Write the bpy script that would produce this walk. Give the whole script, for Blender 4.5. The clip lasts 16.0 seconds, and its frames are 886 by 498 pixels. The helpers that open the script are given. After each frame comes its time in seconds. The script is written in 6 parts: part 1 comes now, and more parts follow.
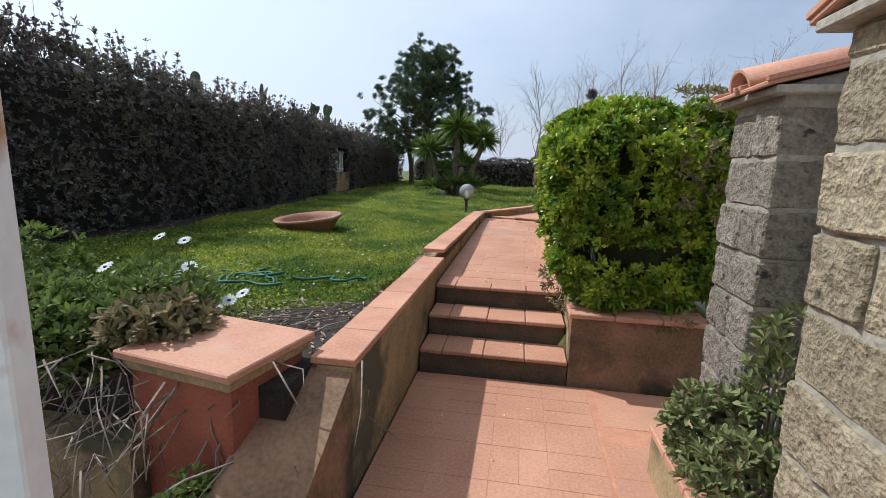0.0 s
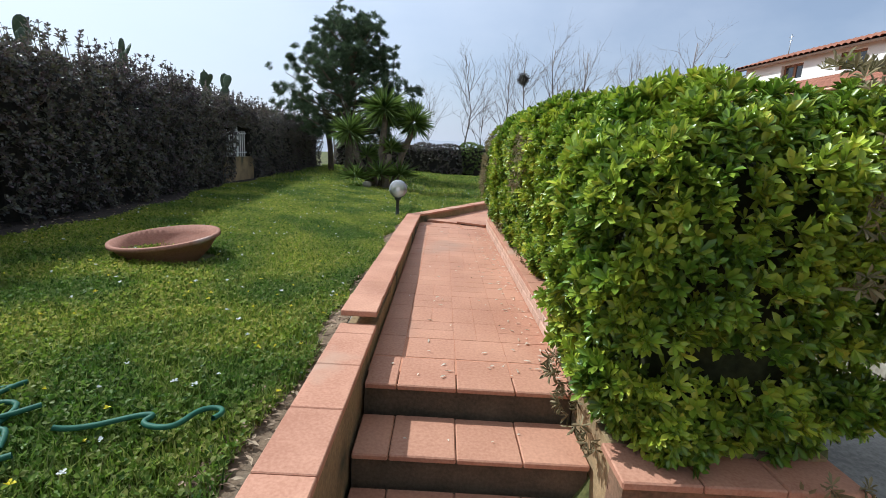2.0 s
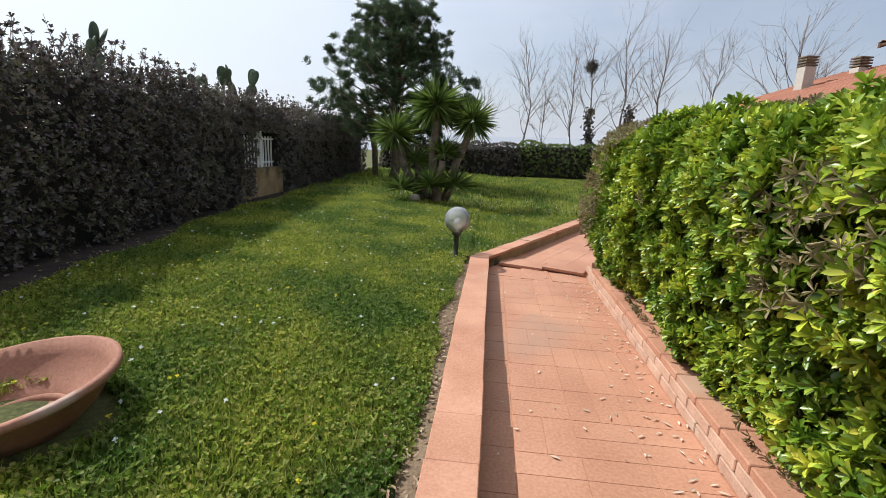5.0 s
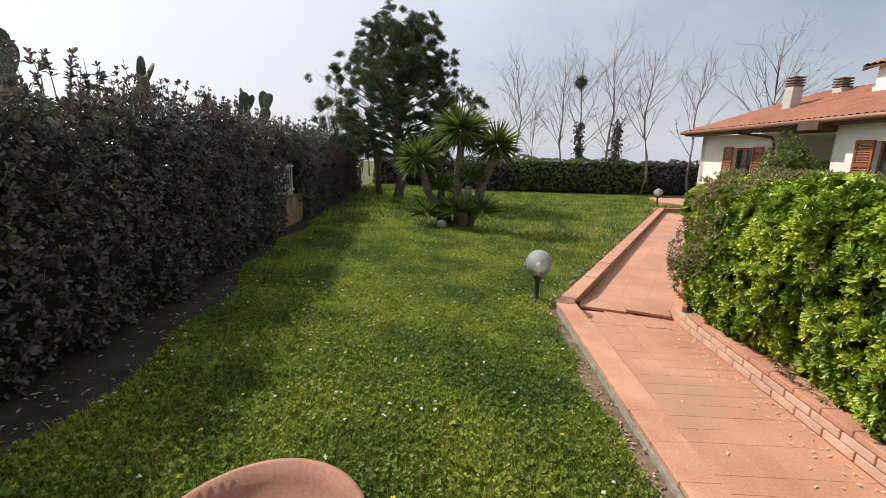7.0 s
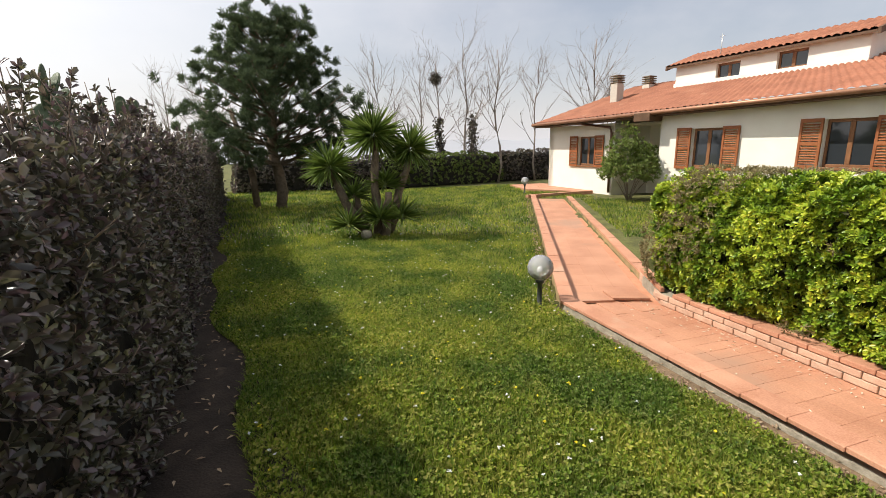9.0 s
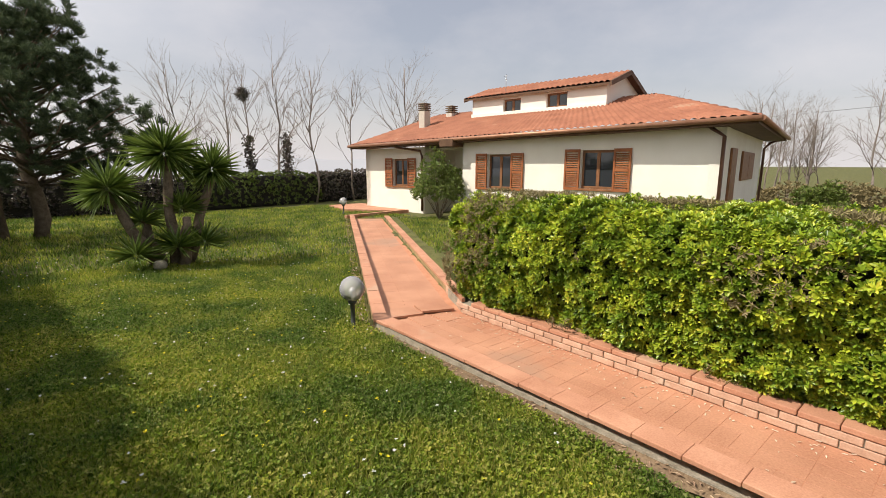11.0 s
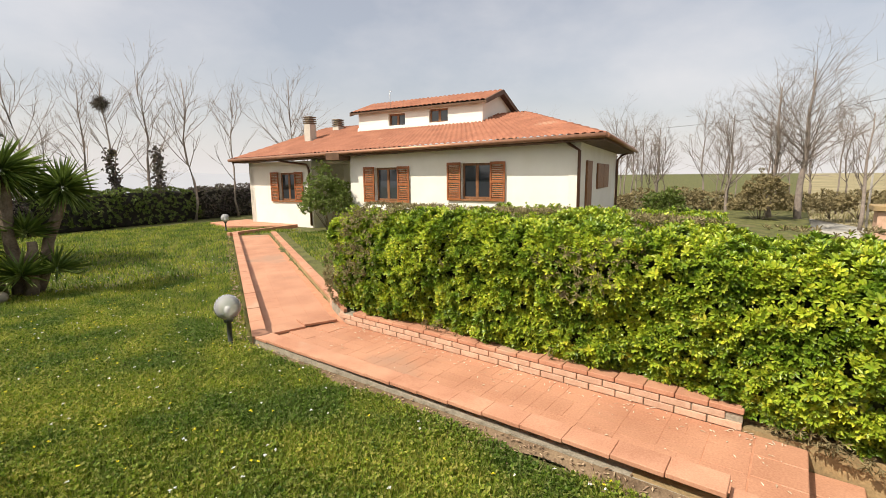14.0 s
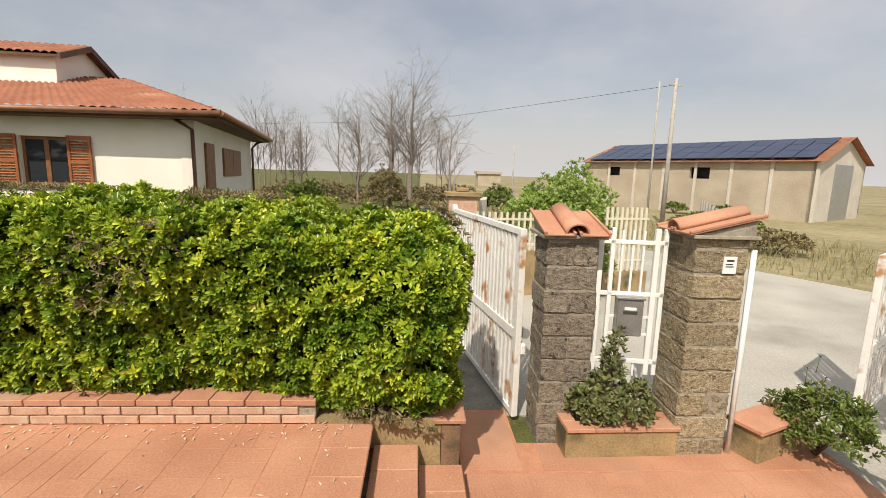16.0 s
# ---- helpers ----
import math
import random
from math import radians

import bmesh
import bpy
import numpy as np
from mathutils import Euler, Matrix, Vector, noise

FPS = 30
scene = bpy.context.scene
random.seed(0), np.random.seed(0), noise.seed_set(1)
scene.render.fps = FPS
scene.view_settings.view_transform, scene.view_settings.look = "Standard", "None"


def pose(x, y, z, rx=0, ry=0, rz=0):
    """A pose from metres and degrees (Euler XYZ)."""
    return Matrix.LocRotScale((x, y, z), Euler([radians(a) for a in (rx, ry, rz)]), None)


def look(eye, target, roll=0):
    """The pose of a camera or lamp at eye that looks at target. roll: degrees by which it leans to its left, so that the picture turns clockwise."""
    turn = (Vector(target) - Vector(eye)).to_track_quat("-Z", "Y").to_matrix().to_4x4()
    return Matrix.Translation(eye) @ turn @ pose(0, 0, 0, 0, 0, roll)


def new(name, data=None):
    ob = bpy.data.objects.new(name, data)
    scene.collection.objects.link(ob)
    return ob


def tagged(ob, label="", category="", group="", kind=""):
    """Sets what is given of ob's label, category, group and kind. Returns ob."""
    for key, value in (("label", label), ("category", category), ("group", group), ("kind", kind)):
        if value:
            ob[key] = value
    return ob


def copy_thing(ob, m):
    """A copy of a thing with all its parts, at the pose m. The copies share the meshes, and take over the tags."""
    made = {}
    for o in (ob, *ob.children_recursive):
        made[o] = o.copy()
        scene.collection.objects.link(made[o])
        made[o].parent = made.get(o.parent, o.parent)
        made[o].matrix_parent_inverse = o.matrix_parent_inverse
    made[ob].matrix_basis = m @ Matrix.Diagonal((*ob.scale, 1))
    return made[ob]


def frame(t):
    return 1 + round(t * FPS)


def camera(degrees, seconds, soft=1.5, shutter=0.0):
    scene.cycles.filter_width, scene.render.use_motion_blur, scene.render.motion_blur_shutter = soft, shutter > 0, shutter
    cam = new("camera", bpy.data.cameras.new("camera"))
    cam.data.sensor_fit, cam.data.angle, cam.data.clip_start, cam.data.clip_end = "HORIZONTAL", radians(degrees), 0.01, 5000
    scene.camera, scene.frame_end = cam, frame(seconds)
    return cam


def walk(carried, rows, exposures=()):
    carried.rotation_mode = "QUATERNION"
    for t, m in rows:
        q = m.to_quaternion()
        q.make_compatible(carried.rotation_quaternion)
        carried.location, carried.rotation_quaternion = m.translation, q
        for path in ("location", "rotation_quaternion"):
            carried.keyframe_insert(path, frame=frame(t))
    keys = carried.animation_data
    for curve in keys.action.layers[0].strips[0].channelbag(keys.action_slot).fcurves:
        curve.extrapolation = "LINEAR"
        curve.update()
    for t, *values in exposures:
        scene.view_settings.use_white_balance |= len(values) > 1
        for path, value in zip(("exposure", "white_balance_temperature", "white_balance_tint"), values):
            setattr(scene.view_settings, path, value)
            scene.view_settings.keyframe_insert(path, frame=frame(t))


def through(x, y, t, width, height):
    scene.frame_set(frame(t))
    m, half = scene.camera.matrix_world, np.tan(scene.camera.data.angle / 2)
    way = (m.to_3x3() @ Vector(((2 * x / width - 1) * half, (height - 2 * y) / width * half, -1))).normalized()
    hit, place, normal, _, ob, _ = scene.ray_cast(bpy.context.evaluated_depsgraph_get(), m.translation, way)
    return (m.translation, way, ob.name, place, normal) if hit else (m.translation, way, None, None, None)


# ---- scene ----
FOV = 87.43
cam = camera(FOV, 16.0, soft=0.6)
PATH = [
    (0, (0.669, -3.852, 1.009), (0.046, 0.036, 0.304), 1.83),
    (0.5, (0.590, -3.399, 1.073), (0.049, 0.504, 0.386), 1.27),
    (1, (0.385, -3.009, 1.073), (0.127, 0.926, 0.400), 3.76),
    (1.5, (0.390, -2.600, 1.127), (0.250, 1.327, 0.379), 2.19),
    (2, (0.340, -2.154, 1.170), (0.378, 1.760, 0.345), 3.53),
    (2.5, (0.325, -1.572, 1.143), (0.393, 2.329, 0.260), 2.11),
    (3, (0.279, -1.149, 1.150), (0.375, 2.779, 0.404), 3.36),
    (3.5, (0.194, -0.720, 1.234), (0.292, 3.199, 0.441), 2.92),
    (4, (0.170, -0.307, 1.246), (0.116, 3.620, 0.487), 3.08),
    (4.5, (0.096, -0.041, 1.302), (-0.115, 3.869, 0.489), 2.86),
    (5, (-0.020, 0.206, 1.371), (-0.397, 4.088, 0.483), 2.49),
    (7.5, (-1.899, 0.516, 1.806), (-1.781, 4.430, 0.991), 2.26),
    (8, (-2.480, 0.681, 1.875), (-2.089, 4.562, 0.986), 2.08),
    (8.5, (-2.807, 0.649, 1.881), (-2.213, 4.519, 1.064), -0.97),
    (9, (-3.127, 0.893, 1.926), (-1.880, 4.593, 1.056), -0.84),
    (9.5, (-3.033, 0.953, 1.922), (-1.107, 4.346, 1.039), -0.26),
    (10, (-2.943, 0.891, 1.924), (-0.527, 3.966, 1.083), -0.44),
    (12.5, (-3.150, 0.463, 2.088), (-0.519, 3.413, 1.477), 0.50),
    (13, (-3.128, 0.433, 2.062), (-0.360, 3.262, 1.482), 0.50),
    (13.5, (-3.055, 0.438, 2.052), (-0.180, 3.156, 1.464), 0.04),
    (14, (-3.065, 0.237, 2.036), (0.081, 2.627, 1.408), -0.56),
    (14.5, (-3.028, 0.018, 2.030), (0.467, 1.835, 1.335), -0.57),
    (15, (-2.742, -0.093, 2.032), (1.044, 0.965, 1.293), -0.24),
    (15.5, (-2.555, -0.149, 1.890), (1.376, 0.201, 1.234), 1.71),
    (16, (-2.087, -0.294, 1.823), (1.854, -0.518, 1.178), 1.59),
]
walk(cam, [(t, look(e, g, r)) for t, e, g, r in PATH],
     exposures=[(0.0, -0.04, 5500, 7), (1.5, -0.03, 5400, 6), (5.0, 0.0, 5900, 8), (7.5, 0.0, 6400, 10), (8.0, 0.03, 6550, 10), (8.5, 0.12, 6500, 10), (9.0, 0.2, 6650, 10), (10.0, 0.14, 6700, 11), (12.5, 0.06, 7050, 12), (14.0, 0.22, 6950, 10), (15.0, 0.1, 6900, 10), (16.0, -0.08, 6900, 10)])

# ---- light ----
SUN_TO = Vector((-0.78, 0.34, 1.0)).normalized()
world = bpy.data.worlds.new("sky")
scene.world = world
world.use_nodes = True
wn, wl = world.node_tree.nodes, world.node_tree.links
wn.clear()
sky = wn.new("ShaderNodeTexSky")
sky.sky_type = "NISHITA"
sky.sun_disc = False
sky.sun_elevation = math.asin(SUN_TO.z)
sky.sun_rotation = math.atan2(SUN_TO.x, SUN_TO.y)
sky.air_density, sky.dust_density, sky.ozone_density = 1.0, 3.0, 1.0
coord = wn.new("ShaderNodeTexCoord")
stretch = wn.new("ShaderNodeMapping")
stretch.inputs["Scale"].default_value = (1.0, 1.0, 2.0)
cloud = wn.new("ShaderNodeTexNoise")
cloud.inputs["Scale"].default_value, cloud.inputs["Detail"].default_value, cloud.inputs["Roughness"].default_value = 2.4, 7.0, 0.55
ramp = wn.new("ShaderNodeValToRGB")
ramp.color_ramp.elements[0].position, ramp.color_ramp.elements[1].position = 0.34, 0.72
ramp.color_ramp.elements[0].color, ramp.color_ramp.elements[1].color = (0.30, 0.30, 0.30, 1), (0.66, 0.66, 0.66, 1)
veil = wn.new("ShaderNodeMixRGB")
veil.inputs["Color2"].default_value = (7.3, 7.2, 7.5, 1)
# the veil thickens to a pale haze towards the horizon
height = wn.new("ShaderNodeVectorMath")
height.operation = "DOT_PRODUCT"
height.inputs[1].default_value = (0.0, 0.0, 1.0)
low = wn.new("ShaderNodeMapRange")
low.inputs["From Min"].default_value, low.inputs["From Max"].default_value = 0.0, 0.22
low.inputs["To Min"].default_value, low.inputs["To Max"].default_value = 0.85, 0.2
thick = wn.new("ShaderNodeMath")
thick.operation = "MAXIMUM"
toward = wn.new("ShaderNodeVectorMath")
toward.operation = "DOT_PRODUCT"
toward.inputs[1].default_value = SUN_TO
haze = wn.new("ShaderNodeMapRange")
haze.inputs["From Min"].default_value, haze.inputs["From Max"].default_value = 0.25, 0.95
haze.inputs["To Min"].default_value, haze.inputs["To Max"].default_value = 0.0, 0.9
glow = wn.new("ShaderNodeMixRGB")
glow.inputs["Color2"].default_value = (10.2, 10.2, 10.3, 1)
back = wn.new("ShaderNodeBackground")
back.inputs["Strength"].default_value = 0.112
out = wn.new("ShaderNodeOutputWorld")
wl.new(coord.outputs["Generated"], stretch.inputs["Vector"])
wl.new(stretch.outputs["Vector"], cloud.inputs["Vector"])
wl.new(cloud.outputs["Fac"], ramp.inputs["Fac"])
wl.new(coord.outputs["Generated"], toward.inputs[0])
wl.new(toward.outputs["Value"], haze.inputs["Value"])
wl.new(coord.outputs["Generated"], height.inputs[0])
wl.new(height.outputs["Value"], low.inputs["Value"])
wl.new(low.outputs["Result"], thick.inputs[0])
wl.new(ramp.outputs["Color"], thick.inputs[1])
wl.new(thick.outputs["Value"], veil.inputs["Fac"])
wl.new(haze.outputs["Result"], glow.inputs["Fac"])
wl.new(veil.outputs["Color"], glow.inputs["Color1"])
wl.new(sky.outputs["Color"], veil.inputs["Color1"])
wl.new(glow.outputs["Color"], back.inputs["Color"])
wl.new(back.outputs["Background"], out.inputs["Surface"])
lamp = bpy.data.lights.new("sun", "SUN")
lamp.energy, lamp.angle, lamp.color = 5.0, radians(0.6), (1.0, 0.94, 0.85)
sun = new("sun", lamp)
sun.matrix_world = look(SUN_TO * 60, (0, 0, 0))


# ---- materials ----
def material(name, lo, hi, rough=0.8, scale=6.0, bump=0.3, grain=60.0, metal=0.0, spots=None, spot_at=0.62, spec=0.3, vary=0.0):
    """Two-scale noise colour, optional stains, fine relief, and a shift of value from piece to piece."""
    m = bpy.data.materials.new(name)
    m.use_nodes = True
    n, l = m.node_tree.nodes, m.node_tree.links
    p = n["Principled BSDF"]
    p.inputs["Roughness"].default_value, p.inputs["Metallic"].default_value = rough, metal
    p.inputs["Specular IOR Level"].default_value = spec
    tc = n.new("ShaderNodeTexCoord")
    big, fine = n.new("ShaderNodeTexNoise"), n.new("ShaderNodeTexNoise")
    big.inputs["Scale"].default_value, big.inputs["Detail"].default_value = scale, 6.0
    fine.inputs["Scale"].default_value, fine.inputs["Detail"].default_value = grain, 5.0
    both = n.new("ShaderNodeMath")
    both.operation = "MULTIPLY_ADD"
    both.inputs[1].default_value, both.inputs[2].default_value = 0.45, 0.0
    add = n.new("ShaderNodeMath")
    add.operation = "MULTIPLY_ADD"
    add.inputs[1].default_value = 0.6
    cr = n.new("ShaderNodeValToRGB")
    cr.color_ramp.elements[0].position, cr.color_ramp.elements[1].position = 0.38, 0.68
    cr.color_ramp.elements[0].color, cr.color_ramp.elements[1].color = (*lo, 1), (*hi, 1)
    place = n.new("ShaderNodeNewGeometry").outputs["Position"] if vary else tc.outputs["Object"]
    for a in (big, fine):
        l.new(place, a.inputs["Vector"])
    l.new(fine.outputs["Fac"], both.inputs[0])
    l.new(big.outputs["Fac"], add.inputs[0])
    l.new(both.outputs[0], add.inputs[2])
    l.new(add.outputs[0], cr.inputs["Fac"])
    col = cr.outputs["Color"]
    if vary:
        info = n.new("ShaderNodeObjectInfo")
        span = n.new("ShaderNodeMapRange")
        span.inputs["To Min"].default_value, span.inputs["To Max"].default_value = 1 - vary, 1 + vary
        hsv = n.new("ShaderNodeHueSaturation")
        l.new(info.outputs["Random"], span.inputs["Value"])
        l.new(span.outputs["Result"], hsv.inputs["Value"])
        l.new(col, hsv.inputs["Color"])
        col = hsv.outputs["Color"]
    if spots:
        st = n.new("ShaderNodeTexNoise")
        st.inputs["Scale"].default_value, st.inputs["Detail"].default_value = scale * 0.6, 8.0
        sr = n.new("ShaderNodeValToRGB")
        sr.color_ramp.elements[0].position, sr.color_ramp.elements[1].position = spot_at, spot_at + 0.1
        mx = n.new("ShaderNodeMixRGB")
        mx.inputs["Color2"].default_value = (*spots, 1)
        off = n.new("ShaderNodeMapping")
        off.inputs["Location"].default_value = (3.1, 7.7, 1.3)
        l.new(place, off.inputs["Vector"])
        l.new(off.outputs["Vector"], st.inputs["Vector"])
        l.new(st.outputs["Fac"], sr.inputs["Fac"])
        l.new(sr.outputs["Color"], mx.inputs["Fac"])
        l.new(col, mx.inputs["Color1"])
        col = mx.outputs["Color"]
    l.new(col, p.inputs["Base Color"])
    if bump:
        b = n.new("ShaderNodeBump")
        b.inputs["Strength"].default_value, b.inputs["Distance"].default_value = bump, 0.02
        l.new(add.outputs[0], b.inputs["Height"])
        l.new(b.outputs["Normal"], p.inputs["Normal"])
    return m


def leafy(name, tones, rough=0.45, through=0.35, spec=0.4, patch=None, patch_scale=1.2):
    """Leaves: each island takes one of the tones; some light passes through."""
    m = bpy.data.materials.new(name)
    m.use_nodes = True
    n, l = m.node_tree.nodes, m.node_tree.links
    p = n["Principled BSDF"]
    p.inputs["Roughness"].default_value, p.inputs["Specular IOR Level"].default_value = rough, spec
    g = n.new("ShaderNodeNewGeometry")
    cr = n.new("ShaderNodeValToRGB")
    while len(cr.color_ramp.elements) < len(tones):
        cr.color_ramp.elements.new(0.5)
    for i, tone in enumerate(tones):
        cr.color_ramp.elements[i].position = i / (len(tones) - 1)
        cr.color_ramp.elements[i].color = (*tone, 1)
    tr = n.new("ShaderNodeBsdfTranslucent")
    mix = n.new("ShaderNodeMixShader")
    mix.inputs["Fac"].default_value = through
    l.new(g.outputs["Random Per Island"], cr.inputs["Fac"])
    col = cr.outputs["Color"]
    if patch:
        tc, no = n.new("ShaderNodeTexCoord"), n.new("ShaderNodeTexNoise")
        no.inputs["Scale"].default_value, no.inputs["Detail"].default_value = patch_scale, 5.0
        pr = n.new("ShaderNodeValToRGB")
        pr.color_ramp.elements[0].position, pr.color_ramp.elements[1].position = 0.40, 0.62
        pr.color_ramp.elements[0].color, pr.color_ramp.elements[1].color = (*patch[0], 1), (*patch[1], 1)
        mu = n.new("ShaderNodeMixRGB")
        mu.blend_type = "MULTIPLY"
        mu.inputs["Fac"].default_value = 1.0
        l.new(tc.outputs["Object"], no.inputs["Vector"])
        l.new(no.outputs["Fac"], pr.inputs["Fac"])
        l.new(col, mu.inputs["Color1"])
        l.new(pr.outputs["Color"], mu.inputs["Color2"])
        col = mu.outputs["Color"]
    l.new(col, p.inputs["Base Color"])
    l.new(col, tr.inputs["Color"])
    l.new(p.outputs["BSDF"], mix.inputs[1])
    l.new(tr.outputs["BSDF"], mix.inputs[2])
    l.new(mix.outputs["Shader"], n["Material Output"].inputs["Surface"])
    return m


M_LAWN = material("lawn_soil", (0.045, 0.05, 0.016), (0.15, 0.15, 0.045), 0.95, 2.6, 0.5, 45, spots=(0.15, 0.12, 0.065), spot_at=0.62)
M_SOIL = material("soil", (0.10, 0.066, 0.040), (0.24, 0.17, 0.105), 0.95, 5, 0.6, 60, spots=(0.2, 0.16, 0.11))
# leaf mould, made darker still to carry the hedge's shade
M_HUMUS = material("shade_darkened_mould", (0.02, 0.015, 0.011), (0.055, 0.04, 0.03), 0.95, 7, 0.8, 70, spots=(0.085, 0.06, 0.045), spot_at=0.66)
M_ROAD = material("gravel_road", (0.30, 0.28, 0.24), (0.46, 0.44, 0.39), 0.95, 0.7, 0.4, 35, spots=(0.24, 0.23, 0.19), spot_at=0.58)
M_FIELD = material("dry_field", (0.17, 0.145, 0.07), (0.34, 0.29, 0.17), 0.95, 0.12, 0.3, 3)
M_CONC = material("concrete", (0.12, 0.112, 0.10), (0.26, 0.245, 0.215), 0.9, 1.6, 0.35, 40, spots=(0.10, 0.09, 0.08), spot_at=0.6)
M_COTTO = material("terracotta_tile", (0.36, 0.165, 0.098), (0.53, 0.28, 0.175), 0.66, 1.4, 0.10, 60, spots=(0.37, 0.215, 0.145), spot_at=0.575, vary=0.035)
M_COTTO2 = material("terracotta_cap", (0.38, 0.175, 0.105), (0.54, 0.285, 0.182), 0.75, 3.0, 0.15, 80, spots=(0.45, 0.28, 0.19), spot_at=0.62, vary=0.05)
M_GROUT = material("grout", (0.40, 0.175, 0.10), (0.54, 0.265, 0.16), 0.95, 8, 0.2, 90)
M_RENDER = material("mossy_render", (0.20, 0.15, 0.08), (0.40, 0.28, 0.14), 0.92, 3.5, 0.4, 50, spots=(0.09, 0.085, 0.05), spot_at=0.54)
M_REDPAINT = material("red_wash", (0.22, 0.065, 0.04), (0.33, 0.11, 0.06), 0.8, 4, 0.25, 60, spots=(0.22, 0.13, 0.09))
M_BRICK = material("pale_brick", (0.44, 0.27, 0.185), (0.58, 0.38, 0.275), 0.9, 9, 0.4, 70, spots=(0.52, 0.40, 0.30), spot_at=0.62, vary=0.08)
M_TUFF = material("tuff_block", (0.175, 0.138, 0.088), (0.39, 0.32, 0.205), 0.95, 34, 1.5, 80, spots=(0.08, 0.066, 0.048), spot_at=0.63, vary=0.2)
# second tuff tone, darker and greyer, for one pillar
M_TUFFGREY = material("grey_tuff_block", (0.14, 0.117, 0.088), (0.30, 0.255, 0.195), 0.95, 30, 1.6, 80, spots=(0.045, 0.04, 0.032), spot_at=0.60, vary=0.15)
# risers: a darker brown than the render elsewhere
M_RISER = material("dark_riser", (0.07, 0.055, 0.035), (0.15, 0.11, 0.07), 0.95, 5, 0.4, 60, spots=(0.05, 0.05, 0.03))
M_MORTAR = material("mortar", (0.21, 0.185, 0.14), (0.38, 0.34, 0.27), 0.95, 10, 0.6, 60)
M_WHITE = material("house_plaster", (0.74, 0.70, 0.62), (0.83, 0.80, 0.73), 0.9, 1.2, 0.12, 60, spots=(0.66, 0.60, 0.50), spot_at=0.70)
M_EAVE = material("eave_timber", (0.075, 0.04, 0.022), (0.15, 0.085, 0.05), 0.6, 4, 0.2, 50)
M_ROOF = material("roof_tile", (0.22, 0.085, 0.05), (0.35, 0.145, 0.085), 0.8, 1.8, 0.2, 40, spots=(0.36, 0.20, 0.13), spot_at=0.64)
M_SHUT = material("shutter_wood", (0.22, 0.07, 0.025), (0.36, 0.13, 0.05), 0.5, 5, 0.15, 60)
M_FRAME = material("window_wood", (0.16, 0.07, 0.03), (0.28, 0.13, 0.06), 0.5, 5, 0.15, 60)
M_GUTTER = material("brown_metal", (0.10, 0.05, 0.035), (0.17, 0.09, 0.06), 0.4, 4, 0.05, 40, metal=0.5)
M_COPPER = material("old_copper_gutter", (0.25, 0.12, 0.07), (0.36, 0.19, 0.12), 0.45, 4, 0.05, 40, metal=0.4)
M_CREAM = material("cream_paint", (0.55, 0.50, 0.38), (0.66, 0.61, 0.48), 0.5, 5, 0.12, 50, spots=(0.40, 0.22, 0.11), spot_at=0.64)
M_PAINT = material("white_paint", (0.74, 0.73, 0.70), (0.82, 0.81, 0.78), 0.45, 5, 0.12, 50, spots=(0.52, 0.27, 0.12), spot_at=0.68)
M_GATE = material("rusty_white_paint", (0.72, 0.70, 0.66), (0.82, 0.80, 0.76), 0.5, 7, 0.2, 40, spots=(0.46, 0.24, 0.11), spot_at=0.585)
M_POT = material("terracotta_bowl", (0.26, 0.12, 0.075), (0.40, 0.20, 0.135), 0.8, 4, 0.2, 60, spots=(0.42, 0.30, 0.24))
M_POST = material("dark_post", (0.03, 0.035, 0.03), (0.06, 0.065, 0.055), 0.5, 8, 0.1, 50)
M_BARK = material("bark", (0.10, 0.075, 0.05), (0.22, 0.17, 0.12), 0.95, 9, 0.8, 40)
M_TWIG = material("pale_twig", (0.19, 0.155, 0.135), (0.32, 0.27, 0.23), 0.9, 9, 0.3, 40)
M_DEADWOOD = material("dead_stem", (0.16, 0.12, 0.09), (0.33, 0.27, 0.22), 0.95, 9, 0.3, 60)
# hedge cores: dark colours that stand in for the shade between leaves
M_CORE = material("hedge_gap_shade", (0.018, 0.022, 0.009), (0.06, 0.062, 0.025), 1.0, 5, 0.5, 30)
M_DARKCORE = material("dark_hedge_gap_shade", (0.016, 0.015, 0.012), (0.042, 0.037, 0.03), 1.0, 5, 0.5, 30)
M_STAINED = material("stained_render", (0.13, 0.085, 0.05), (0.29, 0.17, 0.10), 0.92, 3.5, 0.4, 50, spots=(0.06, 0.055, 0.035), spot_at=0.54)
M_STEEL = material("mailbox_metal", (0.34, 0.34, 0.33), (0.46, 0.46, 0.44), 0.4, 6, 0.05, 60, metal=0.7)
M_POLE = material("weathered_pole", (0.30, 0.28, 0.25), (0.44, 0.41, 0.37), 0.9, 3, 0.2, 30)
M_BARN = material("barn_block", (0.34, 0.28, 0.21), (0.46, 0.40, 0.31), 0.95, 0.6, 0.2, 12)
M_BARNP = material("barn_pillar", (0.46, 0.42, 0.36), (0.58, 0.54, 0.47), 0.95, 1, 0.1, 12)
M_STONEW = material("pale_stone", (0.24, 0.21, 0.155), (0.41, 0.37, 0.29), 0.95, 6, 0.6, 40, spots=(0.24, 0.24, 0.16), vary=0.1)
M_HOSE = material("green_hose", (0.02, 0.085, 0.05), (0.04, 0.14, 0.085), 0.6, 8, 0.02, 60)
M_PLASTICW = material("white_plate", (0.70, 0.70, 0.68), (0.78, 0.78, 0.76), 0.4, 8, 0.02, 60)
# near-black colour in place of the darkness of unlit rooms
M_DARK = material("unlit_black", (0.012, 0.012, 0.013), (0.03, 0.03, 0.032), 0.9, 3, 0.0, 20)
